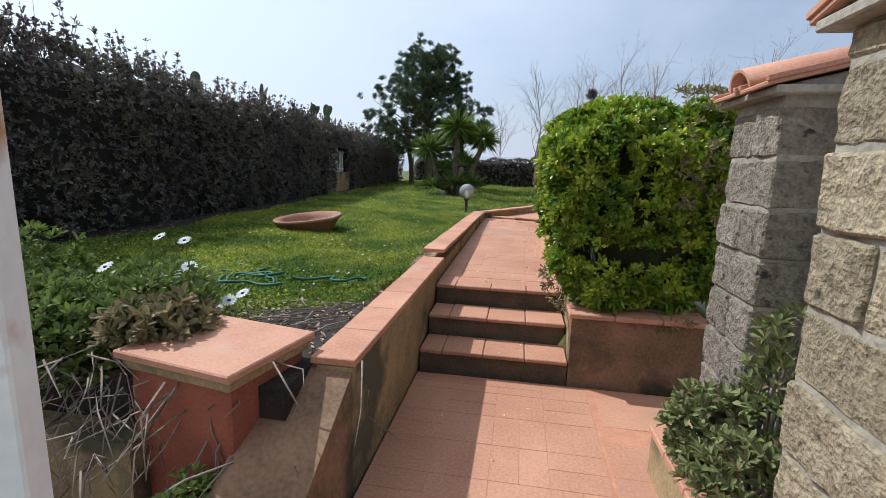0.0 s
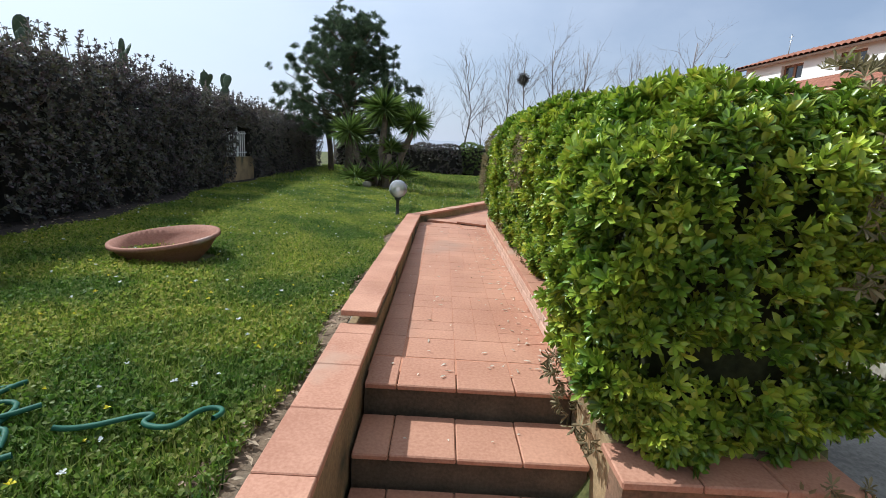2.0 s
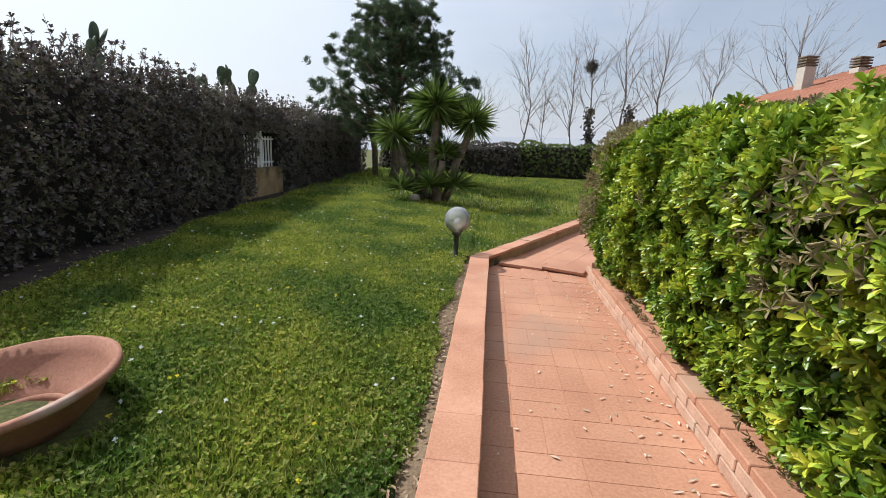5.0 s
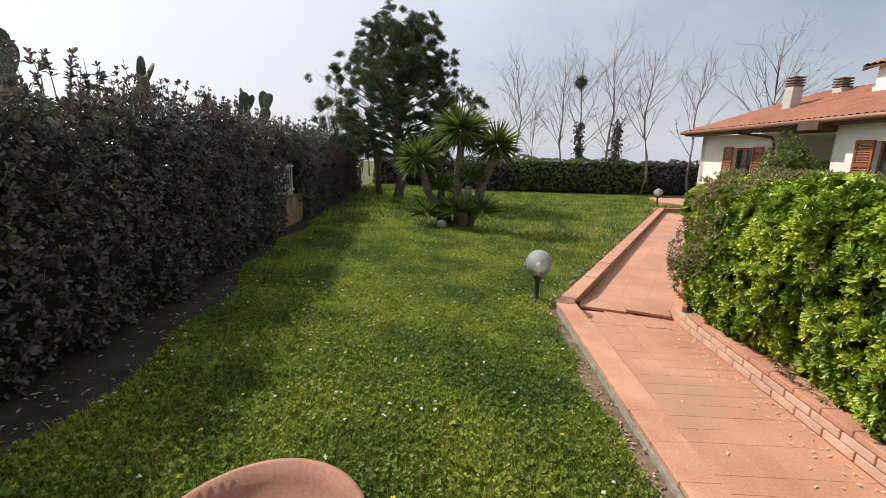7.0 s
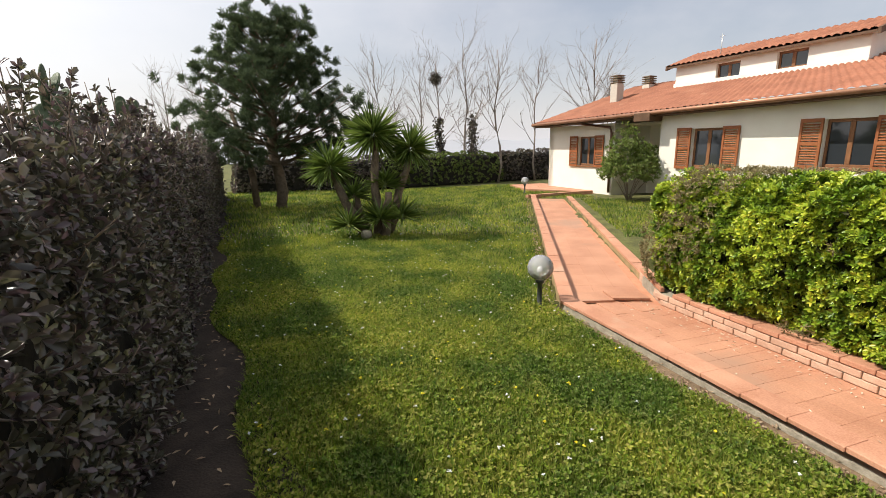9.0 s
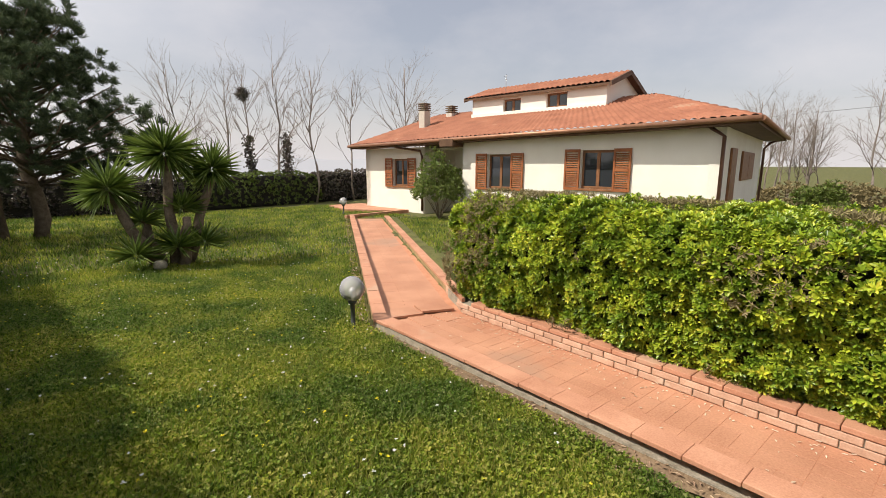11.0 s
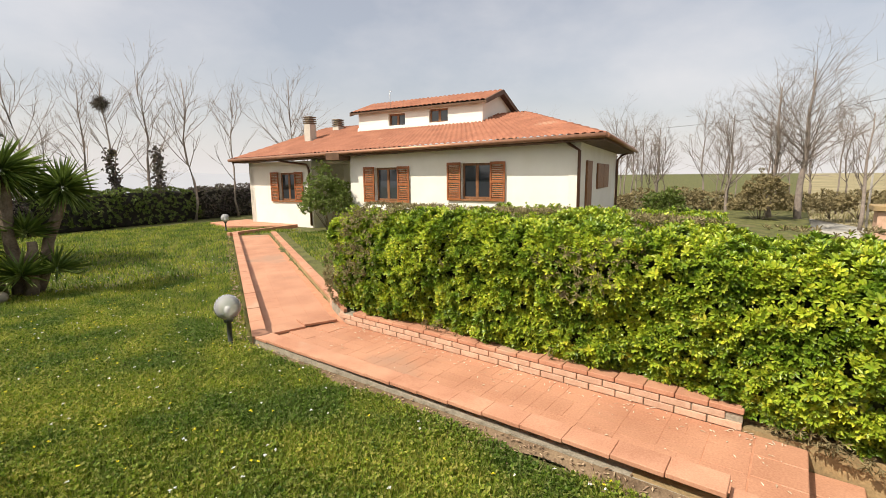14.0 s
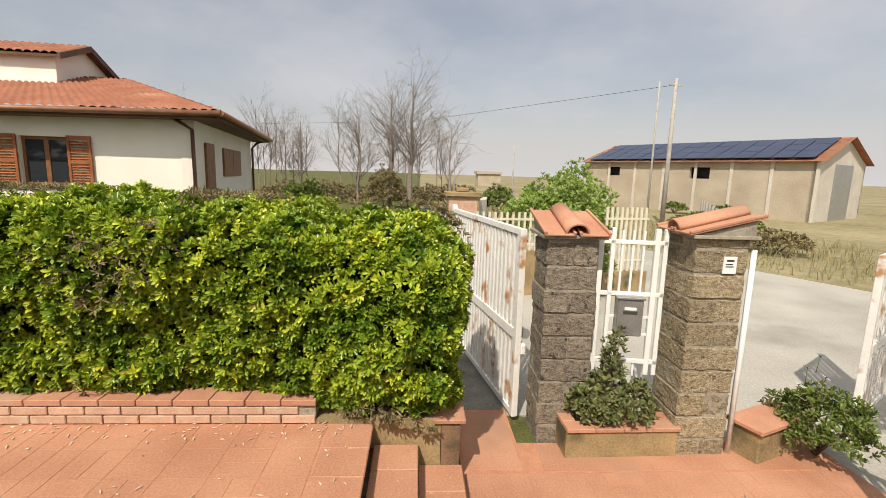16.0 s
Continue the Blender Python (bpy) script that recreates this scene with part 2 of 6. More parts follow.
M_PALELEAF = leafy("pale_dry_leaf", ((0.55, 0.46, 0.34), (0.66, 0.58, 0.46), (0.42, 0.30, 0.20)), 0.8, 0.1)
M_LITTER = leafy("fallen_leaves", ((0.30, 0.20, 0.12), (0.46, 0.35, 0.23), (0.16, 0.10, 0.06), (0.36, 0.24, 0.16)), 0.8, 0.1)
L_PITTO = leafy("pittosporum_leaf", ((0.13, 0.20, 0.025), (0.24, 0.35, 0.03), (0.38, 0.50, 0.045), (0.54, 0.60, 0.06), (0.30, 0.42, 0.035), (0.62, 0.58, 0.08)), 0.34, 0.20, 0.5, ((0.42, 0.54, 0.45), (1.14, 1.08, 1.0)), 4.0)
L_DRY = leafy("dry_sprig", ((0.22, 0.18, 0.09), (0.33, 0.27, 0.14), (0.15, 0.13, 0.06)), 0.8, 0.25)
L_HEDGE = leafy("dark_hedge_leaf", ((0.06, 0.062, 0.05), (0.09, 0.095, 0.06), (0.15, 0.105, 0.115), (0.16, 0.17, 0.09), (0.12, 0.085, 0.10)), 0.32, 0.25, 0.7, ((0.75, 0.66, 0.75), (1.1, 1.05, 0.95)), 0.8)
L_GRASS = leafy("grass_blade", ((0.05, 0.10, 0.012), (0.20, 0.30, 0.035), (0.32, 0.40, 0.06), (0.46, 0.44, 0.14), (0.12, 0.20, 0.025)), 0.5, 0.45, 0.25, ((0.50, 0.62, 0.6), (1.2, 1.1, 0.9)), 1.3)
L_DRYGRASS = leafy("dry_grass", ((0.30, 0.26, 0.13), (0.40, 0.35, 0.19), (0.22, 0.23, 0.09)), 0.7, 0.35, 0.2)
L_PINE = leafy("pine_needle", ((0.05, 0.08, 0.04), (0.09, 0.13, 0.065), (0.15, 0.19, 0.09)), 0.5, 0.3, 0.4)
L_YUCCA = leafy("yucca_blade", ((0.08, 0.13, 0.025), (0.15, 0.22, 0.045), (0.24, 0.32, 0.07)), 0.4, 0.25, 0.5)
L_SHRUB = leafy("shrub_leaf", ((0.08, 0.12, 0.025), (0.13, 0.19, 0.035), (0.21, 0.28, 0.06), (0.15, 0.14, 0.06)), 0.5, 0.3, 0.4)
L_GREY = leafy("grey_green_leaf", ((0.16, 0.19, 0.07), (0.25, 0.27, 0.11), (0.12, 0.15, 0.04), (0.22, 0.17, 0.10)), 0.6, 0.3, 0.3)
L_FRESH = leafy("fresh_leaf", ((0.20, 0.32, 0.03), (0.30, 0.42, 0.04), (0.40, 0.48, 0.06)), 0.45, 0.4, 0.4)
L_FEATHER = leafy("feathery_leaf", ((0.22, 0.32, 0.07), (0.31, 0.42, 0.10), (0.40, 0.50, 0.15)), 0.5, 0.35, 0.3)
L_PETAL = leafy("white_petal", ((0.80, 0.80, 0.78), (0.84, 0.84, 0.82)), 0.6, 0.3, 0.2)
L_CACTUS = material("cactus_pad", (0.05, 0.075, 0.04), (0.10, 0.13, 0.07), 0.6, 8, 0.3, 40)
L_PURPLE = leafy("purple_flower_eye", ((0.03, 0.015, 0.06), (0.06, 0.03, 0.10)), 0.6, 0.1, 0.2)
L_YELLOW = leafy("yellow_flower", ((0.75, 0.62, 0.03), (0.80, 0.70, 0.06)), 0.6, 0.2, 0.2)

M_GLASS = bpy.data.materials.new("window_glass")
M_GLASS.use_nodes = True
_p = M_GLASS.node_tree.nodes["Principled BSDF"]
_p.inputs["Base Color"].default_value, _p.inputs["Roughness"].default_value = (0.03, 0.035, 0.04, 1), 0.04
_p.inputs["Specular IOR Level"].default_value = 0.7
M_PV = material("solar_panel", (0.015, 0.025, 0.06), (0.03, 0.045, 0.09), 0.15, 0.5, 0.0, 5, spec=0.7)
# pale glowing colour that paints the distant haze; no lamp stands there
M_HAZE = bpy.data.materials.new("painted_haze")
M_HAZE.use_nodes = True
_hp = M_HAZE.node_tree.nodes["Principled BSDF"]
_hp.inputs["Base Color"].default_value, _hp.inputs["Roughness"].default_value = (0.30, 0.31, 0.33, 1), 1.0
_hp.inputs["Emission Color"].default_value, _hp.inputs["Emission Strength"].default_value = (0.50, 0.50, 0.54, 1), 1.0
M_GLOBE = bpy.data.materials.new("clear_globe")
M_GLOBE.use_nodes = True
_n, _l = M_GLOBE.node_tree.nodes, M_GLOBE.node_tree.links
_n.remove(_n["Principled BSDF"])
_gl, _tr, _mx = _n.new("ShaderNodeBsdfGlossy"), _n.new("ShaderNodeBsdfTransparent"), _n.new("ShaderNodeMixShader")
_df, _m2 = _n.new("ShaderNodeBsdfDiffuse"), _n.new("ShaderNodeMixShader")
_fr = _n.new("ShaderNodeFresnel")
_fr.inputs["IOR"].default_value = 1.5
_gl.inputs["Roughness"].default_value = 0.03
_df.inputs["Color"].default_value = (0.85, 0.86, 0.86, 1)
_m2.inputs["Fac"].default_value = 0.32
_l.new(_tr.outputs[0], _m2.inputs[1])
_l.new(_df.outputs[0], _m2.inputs[2])
_l.new(_fr.outputs[0], _mx.inputs["Fac"])
_l.new(_m2.outputs[0], _mx.inputs[1])
_l.new(_gl.outputs[0], _mx.inputs[2])
_l.new(_mx.outputs[0], _n["Material Output"].inputs["Surface"])

# ---- building helpers ----
RNG = np.random.default_rng(7)


def mesh_of(name, bm, mat):
    me = bpy.data.meshes.new(name)
    bm.to_mesh(me)
    bm.free()
    me.materials.append(mat)
    return me


def part(name, bm, mat, parent, label="", kind=""):
    """One mesh object under a thing or a part, in the thing's own axes."""
    ob = new(name, mesh_of(name, bm, mat))
    ob.parent = parent
    return tagged(ob, label, kind=kind)


def solid(name, bm, mat, label="", category="", kind="", group=""):
    return tagged(new(name, mesh_of(name, bm, mat)), label, category, group, kind)


def thing(name, x, y, z, label, category, turn=0.0, group="", kind=""):
    ob = new(name)
    ob.matrix_basis = pose(x, y, z, 0, 0, turn)
    ob.empty_display_size = 0.1
    return tagged(ob, label, category, group, kind)


def add_box(bm, x0, x1, y0, y1, z0, z1, bevel=0.0, m=None):
    r = bmesh.ops.create_cube(bm, size=1.0)
    vs = r["verts"]
    for v in vs:
        v.co = Vector((x0 + (v.co.x + 0.5) * (x1 - x0), y0 + (v.co.y + 0.5) * (y1 - y0), z0 + (v.co.z + 0.5) * (z1 - z0)))
    if bevel:
        es = list({e for v in vs for e in v.link_edges})
        vs = list({v for f in bmesh.ops.bevel(bm, geom=es, offset=bevel, segments=1, affect="EDGES")["faces"] for v in f.verts} | {v for v in vs if v.is_valid})
    if m is not None:
        bmesh.ops.transform(bm, matrix=m, verts=vs)
    return vs


def box(x0, x1, y0, y1, z0, z1, bevel=0.0, m=None):
    bm = bmesh.new()
    add_box(bm, x0, x1, y0, y1, z0, z1, bevel, m)
    return bm


def add_prism(bm, outline, z0, z1):
    """An upright prism over a plan outline; z0 and z1 may be lists, corner by corner."""
    n = len(outline)
    z0 = z0 if hasattr(z0, "__len__") else [z0] * n
    z1 = z1 if hasattr(z1, "__len__") else [z1] * n
    lo = [bm.verts.new((x, y, z)) for (x, y), z in zip(outline, z0)]
    hi = [bm.verts.new((x, y, z)) for (x, y), z in zip(outline, z1)]
    bm.faces.new(hi)
    bm.faces.new(lo[::-1])
    for i in range(n):
        j = (i + 1) % n
        bm.faces.new((lo[i], lo[j], hi[j], hi[i]))
    bmesh.ops.recalc_face_normals(bm, faces=bm.faces[:])


def prism(outline, z0, z1):
    bm = bmesh.new()
    add_prism(bm, outline, z0, z1)
    return bm


def tube(bm, pts, radii, sides=6):
    rings = []
    for i, p in enumerate(pts):
        p = Vector(p)
        d = (Vector(pts[min(i + 1, len(pts) - 1)]) - Vector(pts[max(i - 1, 0)])).normalized()
        a = d.orthogonal().normalized()
        b = d.cross(a)
        r = radii[i] if hasattr(radii, "__len__") else radii
        rings.append([bm.verts.new(p + (a * math.cos(k * math.tau / sides) + b * math.sin(k * math.tau / sides)) * r) for k in range(sides)])
    for q, w in zip(rings, rings[1:]):
        # keep the rings from twisting
        s = min(range(sides), key=lambda k: (q[0].co - w[k].co).length)
        w[:] = w[s:] + w[:s]
        for k in range(sides):
            f = bm.faces.new((q[k], q[(k + 1) % sides], w[(k + 1) % sides], w[k]))
            f.smooth = True
    bm.faces.new(rings[0][::-1])
    bm.faces.new(rings[-1])


def lathe(profile, sides=40):
    bm = bmesh.new()
    rings = [[bm.verts.new((r * math.cos(k * math.tau / sides), r * math.sin(k * math.tau / sides), z)) for k in range(sides)] for r, z in profile]
    for a, b in zip(rings, rings[1:]):
        for k in range(sides):
            f = bm.faces.new((a[k], a[(k + 1) % sides], b[(k + 1) % sides], b[k]))
            f.smooth = True
    bm.faces.new(rings[0][::-1])
    bm.faces.new(rings[-1])
    bmesh.ops.recalc_face_normals(bm, faces=bm.faces[:])
    return bm


def raw(name, verts, faces, mat, parent=None, label="", kind="", category="", smooth=False):
    """A mesh straight from arrays: verts (n, 3), faces (m, 3 or 4)."""
    me = bpy.data.meshes.new(name)
    verts, faces = np.asarray(verts, np.float32), np.asarray(faces, np.int32)
    k = faces.shape[1]
    me.vertices.add(len(verts))
    me.vertices.foreach_set("co", verts.ravel())
    me.loops.add(faces.size)
    me.loops.foreach_set("vertex_index", faces.ravel())
    me.polygons.add(len(faces))
    me.polygons.foreach_set("loop_start", np.arange(0, faces.size, k, dtype=np.int32))
    if smooth:
        me.polygons.foreach_set("use_smooth", np.ones(len(faces), bool))
    me.update(calc_edges=True)
    me.materials.append(mat)
    ob = new(name, me)
    ob.parent = parent
    return tagged(ob, label, category, "", kind)


def unit(v):
    return v / np.maximum(np.linalg.norm(v, axis=1, keepdims=True), 1e-9)


def leaf_arrays(base, way, up, length, width, fold=0.25, droop=0.0, broad=0.62):
    """Leaves as two folded quads each: base points, directions, leaf normals, sizes."""
    n = len(base)
    way, length, width = unit(way), np.broadcast_to(length, n)[:, None], np.broadcast_to(width, n)[:, None]
    side = unit(np.cross(way, up))
    nrm = unit(np.cross(side, way))
    tip = base + way * length - nrm * length * droop
    mid = base + way * length * broad + nrm * width * fold * 0.0
    low = base + way * length * 0.28
    l1, l2 = low - side * width * 0.30 + nrm * width * fold, mid - side * width * 0.5 + nrm * width * fold
    r1, r2 = low + side * width * 0.30 + nrm * width * fold, mid + side * width * 0.5 + nrm * width * fold
    v = np.stack([base, l1, l2, tip, r2, r1], 1).reshape(-1, 3)
    o = np.arange(n)[:, None] * 6
    f = np.concatenate([o + [0, 3, 2, 1], o + [0, 5, 4, 3]], 1).reshape(-1, 4)
    return v, f


def rosettes(centre, axis, count, length, width, tilt=1.0, rng=RNG):
    """Whorls of leaves round twig tips."""
    n = len(centre)
    a = unit(np.cross(axis, rng.normal(size=(n, 3))))
    b = np.cross(axis, a)
    ang = np.arange(count)[None] * 2.4 + rng.uniform(0, 6.28, (n, 1))
    lean = tilt * (0.45 + 0.75 * np.arange(count)[None] / count) + rng.normal(0, 0.15, (n, count))
    way = (axis[:, None] * np.cos(lean)[..., None] + (a[:, None] * np.cos(ang)[..., None] + b[:, None] * np.sin(ang)[..., None]) * np.sin(lean)[..., None]).reshape(-1, 3)
    up = np.repeat(axis, count, 0) + rng.normal(0, 0.15, (n * count, 3))
    size = rng.uniform(0.7, 1.15, n * count) * np.repeat(rng.uniform(0.8, 1.2, n), count)
    return leaf_arrays(np.repeat(centre, count, 0), way, up, length * size, width * size, 0.16, 0.10, 0.76)


def blades(x, y, z, height, width, rng=RNG, lean=0.5):
    """Grass: one bent blade of two joined triangles each."""
    n = len(x)
    th, ph = rng.uniform(0, 6.28, n), rng.uniform(0, 6.28, n)
    s = np.stack([np.cos(th), np.sin(th), 0 * th], 1) * (np.broadcast_to(width, n) / 2)[:, None]
    d = np.stack([np.cos(ph), np.sin(ph), 0 * ph], 1) * (rng.uniform(0, lean, n) * height)[:, None]
    b = np.stack([x, y, z], 1)
    h = np.zeros((n, 3))
    h[:, 2] = height
    v = np.stack([b - s, b + s, b + d * 0.35 + h * 0.6 + s * 0.7, b + d + h, b + d * 0.35 + h * 0.6 - s * 0.7], 1).reshape(-1, 3)
    o = np.arange(n)[:, None] * 5
    f = np.concatenate([o + [0, 1, 2], o + [0, 2, 4], o + [4, 2, 3]], 1).reshape(-1, 3)
    return v, f


def merge(chunks):
    vs, fs, o = [], [], 0
    for v, f in chunks:
        vs.append(v)
        fs.append(f + o)
        o += len(v)
    return np.concatenate(vs), np.concatenate(fs)


def rough_shell(bm, amount, scale=2.0, seed=0.0):
    for v in bm.verts:
        k = noise.noise_vector(v.co * scale + Vector((seed, seed, seed)))
        v.co += k * amount

# ---- ground ----
LAWN_Z, LOW_Z = 0.05, -0.56


def ground_z(x, y):
    """Lawn level, dropping to the gateway, the road and the drive."""
    along2 = (x - 0.48) * 0.463 + (y - 5.3) * 0.886
    across2 = (x - 0.48) * 0.886 - (y - 5.3) * 0.463
    if abs(across2) < 0.5 and -0.3 < along2 < 11.7:
        return -0.25
    if -0.12 < x < 1.2 and -0.34 < y < 0.3:
        return LOW_Z
    if x > -0.1 and y < -0.32 or (2.2 < x < 4.4 and y < 7.0):
        z = LOW_Z
        if 2.2 < x < 4.4 and y > 1.0:
            z -= 0.12 * (y - 1.0)
        return z + 0.02 * noise.noise((x * 0.4, y * 0.4, 0)) if x > 4 else z
    if y < -2.02:
        return LOW_Z
    if x > -0.12 and y < 5.0 and x < 2.2:
        return -0.05
    if x > 2.2 and y < 4.0:
        t = min(max((-0.4 - y) / 0.6, 0), 1)
        return (1 - t) * LAWN_Z + t * LOW_Z
    rise = 0.05 * min(max(-x - 0.6, 0), 3.0)
    dip = 0.0 if x < -0.25 else -0.05
    return LAWN_Z + rise * 0.8 + dip + 0.025 * noise.noise((x * 0.7, y * 0.7, 3.0))


def axis_lines(fine, coarse):
    return sorted(set(round(v, 3) for v in fine) | set(coarse))


GX = axis_lines([-6 + 0.3 * i for i in range(57)] + [-0.14, -0.06, 2.16, 2.24, 4.36, 4.44, -0.27, -0.21], [-900, -400, -150, -70, -35, -20, -13, -9, -7.3, 13, 16, 20, 26, 35, 50, 80, 150, 400, 900])
GY = axis_lines([-4 + 0.3 * i for i in range(87)] + [-0.36, -0.28, -2.06, -1.98, 4.98, 5.06, 6.96, 7.04], [-900, -400, -150, -80, -50, -36, -26, -18, -13, -9, -6, 24, 27, 32, 40, 60, 100, 200, 400, 900])
gv = [(x, y, ground_z(x, y)) for x in GX for y in GY]
ny = len(GY)
gf = [(i * ny + j, (i + 1) * ny + j, (i + 1) * ny + j + 1, i * ny + j + 1) for i in range(len(GX) - 1) for j in range(ny - 1)]
ground = raw("ground", gv, gf, M_LAWN, None, "weedy green lawn and earth reaching the horizon", "structure", "ground", True)

field = solid("ground_field", prism([(9.8, -9.4), (2, -13.2), (-9, -18), (-60, -70), (900, -900), (900, 320), (60, 30), (40, 4.0), (21.8, -4.0)], -0.7, -0.535), M_FIELD, "dry yellow-green open field beyond the road", "field", "structure")
road = solid("road", prism([(-9, -18), (2, -13.2), (9.8, -9.4), (21.8, -4.0), (40, 4.0), (39, 6.5), (20, -2.0), (8, -1.9), (2.2, -1.15), (2.0, -2.9), (0.3, -3.55), (-3, -3.9), (-9, -5)], -0.7, -0.545), M_ROAD, "pale compacted gravel road outside the gate", "road", "structure")
drive = solid("driveway", prism([(1.96, -1.2), (4.5, -1.4), (4.5, 1.0), (4.5, 7.2), (1.96, 7.2), (1.96, 1.0)], [-1.6] * 6, [-0.54, -0.54, -0.54, -1.29, -1.29, -0.54]), M_CONC, "stained grey concrete drive sloping down", "driveway", "structure")

# ---- path, steps and walls ----
landing = solid("pavement_landing", prism([(0, -3.9), (1.62, -3.9), (1.62, -1.2), (2.2, -1.2), (2.2, -0.68), (0, -0.68)], -0.7, -0.502), M_GROUT, "grout bed of the terracotta landing inside the gate", "landing", "structure")
path_bed = solid("pavement_path", prism([(0.0, 0.15), (1.08, 0.15), (1.10, 5.1), (6.30, 15.2), (5.42, 15.85), (0.0, 5.4)], -0.2, -0.0024), M_GROUT, "grout bed under the terracotta garden path", "path", "structure")

steps = thing("stairs", 0, 0, -0.5, "three worn terracotta steps with dark risers", "stairs", kind="structure")
for i, (y, z) in enumerate(((-0.66, -0.33), (-0.33, -0.165), (0.0, 0.0))):
    part("riser", box(0.004, 1.076, y + 0.03, y + 0.36 if i < 2 else y + 0.2, -0.1, z + 0.5 - 0.03), M_RISER, steps, "dark plaster riser")
    for k in range(4):
        xa, xb = (0.004, 0.17, 0.475, 0.775, 1.076)[k:k + 2]
        part("tread_tile", box(xa + 0.002, xb - 0.002, y, y + 0.325, z + 0.47, z + 0.5 + 0.002 * RNG.uniform(-1, 1), 0.006), M_COTTO, steps)

# retaining wall along the lawn, with its row of cap tiles
wall_low = solid("wall_garden", prism([(-0.18, -2.02), (-0.012, -2.02), (-0.012, 5.36), (-0.18, 5.36)], -0.62, [0.12, 0.12, 0.10, 0.10]), M_RENDER, "low rendered retaining wall, mossy and stained", "garden wall", "structure")
cap = thing("wall_cap", 0, 0, 0, "row of terracotta tiles capping the low garden wall", "wall cap", kind="structure")
y = -2.03
while y < 5.26:
    ln = 0.38 if y < 0.3 else 0.33
    y2 = min(y + ln, 5.31)
    if y < 0.40 < y2:
        y2 = 0.40
    z = 0.16 if y2 <= 0.41 else 0.235 - (y - 0.4) * 0.018
    bm = box(-0.205, 0.005, y + 0.002, y2 - 0.003, z - 0.035, z, 0.004, pose(0, 0, 0, 0, 0, RNG.uniform(-0.08, 0.08)))
    part("cap_tile", bm, M_COTTO2, cap)
    y = y2
riser_fill = solid("wall_garden_upper", box(-0.188, -0.02, 0.41, 5.31, 0.0, 0.112), M_MORTAR, "upper band of the rendered garden wall", "garden wall", "structure")

D2 = Vector((5.54, 10.6, 0)).normalized()
N2 = Vector((D2.y, -D2.x, 0))


def along(origin, s, off):
    p = Vector(origin) + D2 * s + N2 * off
    return (p.x, p.y)


def kerb(name, origin, length, w, z, label, piece, mat):
    solid(name, prism([along(origin, 0, 0.015), along(origin, length, 0.015), along(origin, length, w - 0.015), along(origin, 0, w - 0.015)], -0.3, z - 0.03), M_RENDER, label, "kerb", "structure")
    row = thing(name + "_cap", 0, 0, 0, "row of terracotta tiles along the " + name.replace("_", " "), "kerb cap", kind="structure")
    s = 0.0
    while s < length - 0.05:
        s2 = min(s + piece, length)
        part("cap_tile", prism([along(origin, s + 0.003, 0), along(origin, s2 - 0.002, 0), along(origin, s2 - 0.002, w), along(origin, s + 0.003, w)], z - 0.03, z + RNG.uniform(-0.003, 0.004)), mat, row)
        s = s2


kerb("kerb_lawn", (-0.20, 5.31, 0), 11.9, 0.17, 0.14, "low kerb between lawn and path", 0.33, M_COTTO2)
kerb("kerb_house", (1.09, 5.10, 0), 11.25, 0.17, 0.12, "low kerb on the house side of the path", 0.33, M_COTTO2)
solid("kerb_end", prism([(5.22, 15.86), (8.3, 16.28), (8.3, 16.43), (5.2, 16.02)], -0.2, 0.13), M_COTTO2, "terracotta kerb across the end of the path", "kerb", "structure")
solid("pavement_house", prism([(6.5, 18.4), (7.9, 16.5), (9.2, 16.5), (8.6, 20.6), (6.9, 20.6)], -0.2, 0.10), M_COTTO2, "terracotta paving around the house", "paving", "structure")

# planting bed: brick front, rendered south end, block wall to the drive
solid("wall_bed_front", prism([(1.088, 0.42), (1.20, 0.42), (1.20, 5.0), (1.55, 5.75), (1.45, 5.85), (1.088, 5.12)], -0.6, 0.13), M_MORTAR, "mortar core of the low brick bed wall", "bed wall", "structure")
solid("wall_bed_cheek", prism([(1.088, -0.495), (1.20, -0.495), (1.20, 0.415), (1.088, 0.415)], -0.6, 0.03), M_RENDER, "plain rendered cheek beside the steps", "bed wall", "structure")
solid("wall_bed_south", prism([(1.082, -0.64), (1.96, -0.64), (1.96, -0.50), (1.082, -0.50)], -0.62, 0.0), M_STAINED, "rendered end wall of the planting bed", "bed wall", "structure")
solid("wall_bed_drive", prism([(1.82, -0.495), (1.956, -0.495), (1.956, 6.4), (1.82, 6.4)], -1.4, 0.05), M_RENDER, "rendered wall of the bed beside the drive", "bed wall", "structure")
solid("bed_soil", prism([(1.2, -0.5), (1.82, -0.5), (1.82, 6.4), (1.7, 6.2), (1.2, 5.0)], -0.1, 0.06), M_SOIL, "dry brown soil in the planting bed", "soil", "structure")
bed_cap = thing("bed_cap", 0, 0, 0, "terracotta slabs capping the bed wall end", "wall cap", kind="structure")
for xa, xb in ((1.06, 1.36), (1.365, 1.67), (1.675, 1.98)):
    part("cap_slab", box(xa, xb, -0.68, -0.44, 0.0, 0.035, 0.006), M_COTTO2, bed_cap)

# stone wall with its planting on the far side of the drive
solid("wall_drive", prism([(4.15, 0.9), (4.4, 0.7), (7.2, 0.3), (8.6, 4.6), (8.55, 7.0), (4.6, 7.2), (4.25, 3.0)], -1.6, 0.0), M_MORTAR, "core of the curved stone wall beside the drive", "stone wall", "structure")
solid("bed_soil_drive", prism([(4.2, 0.95), (7.2, 0.4), (8.6, 4.6), (4.65, 7.1)], -0.05, 0.04), M_SOIL, "soil behind the curved stone wall", "soil", "structure")

# ---- house ----
HA, HD = Vector((9.32, 4.95, 0)), Vector((-0.1002, 0.99497, 0))
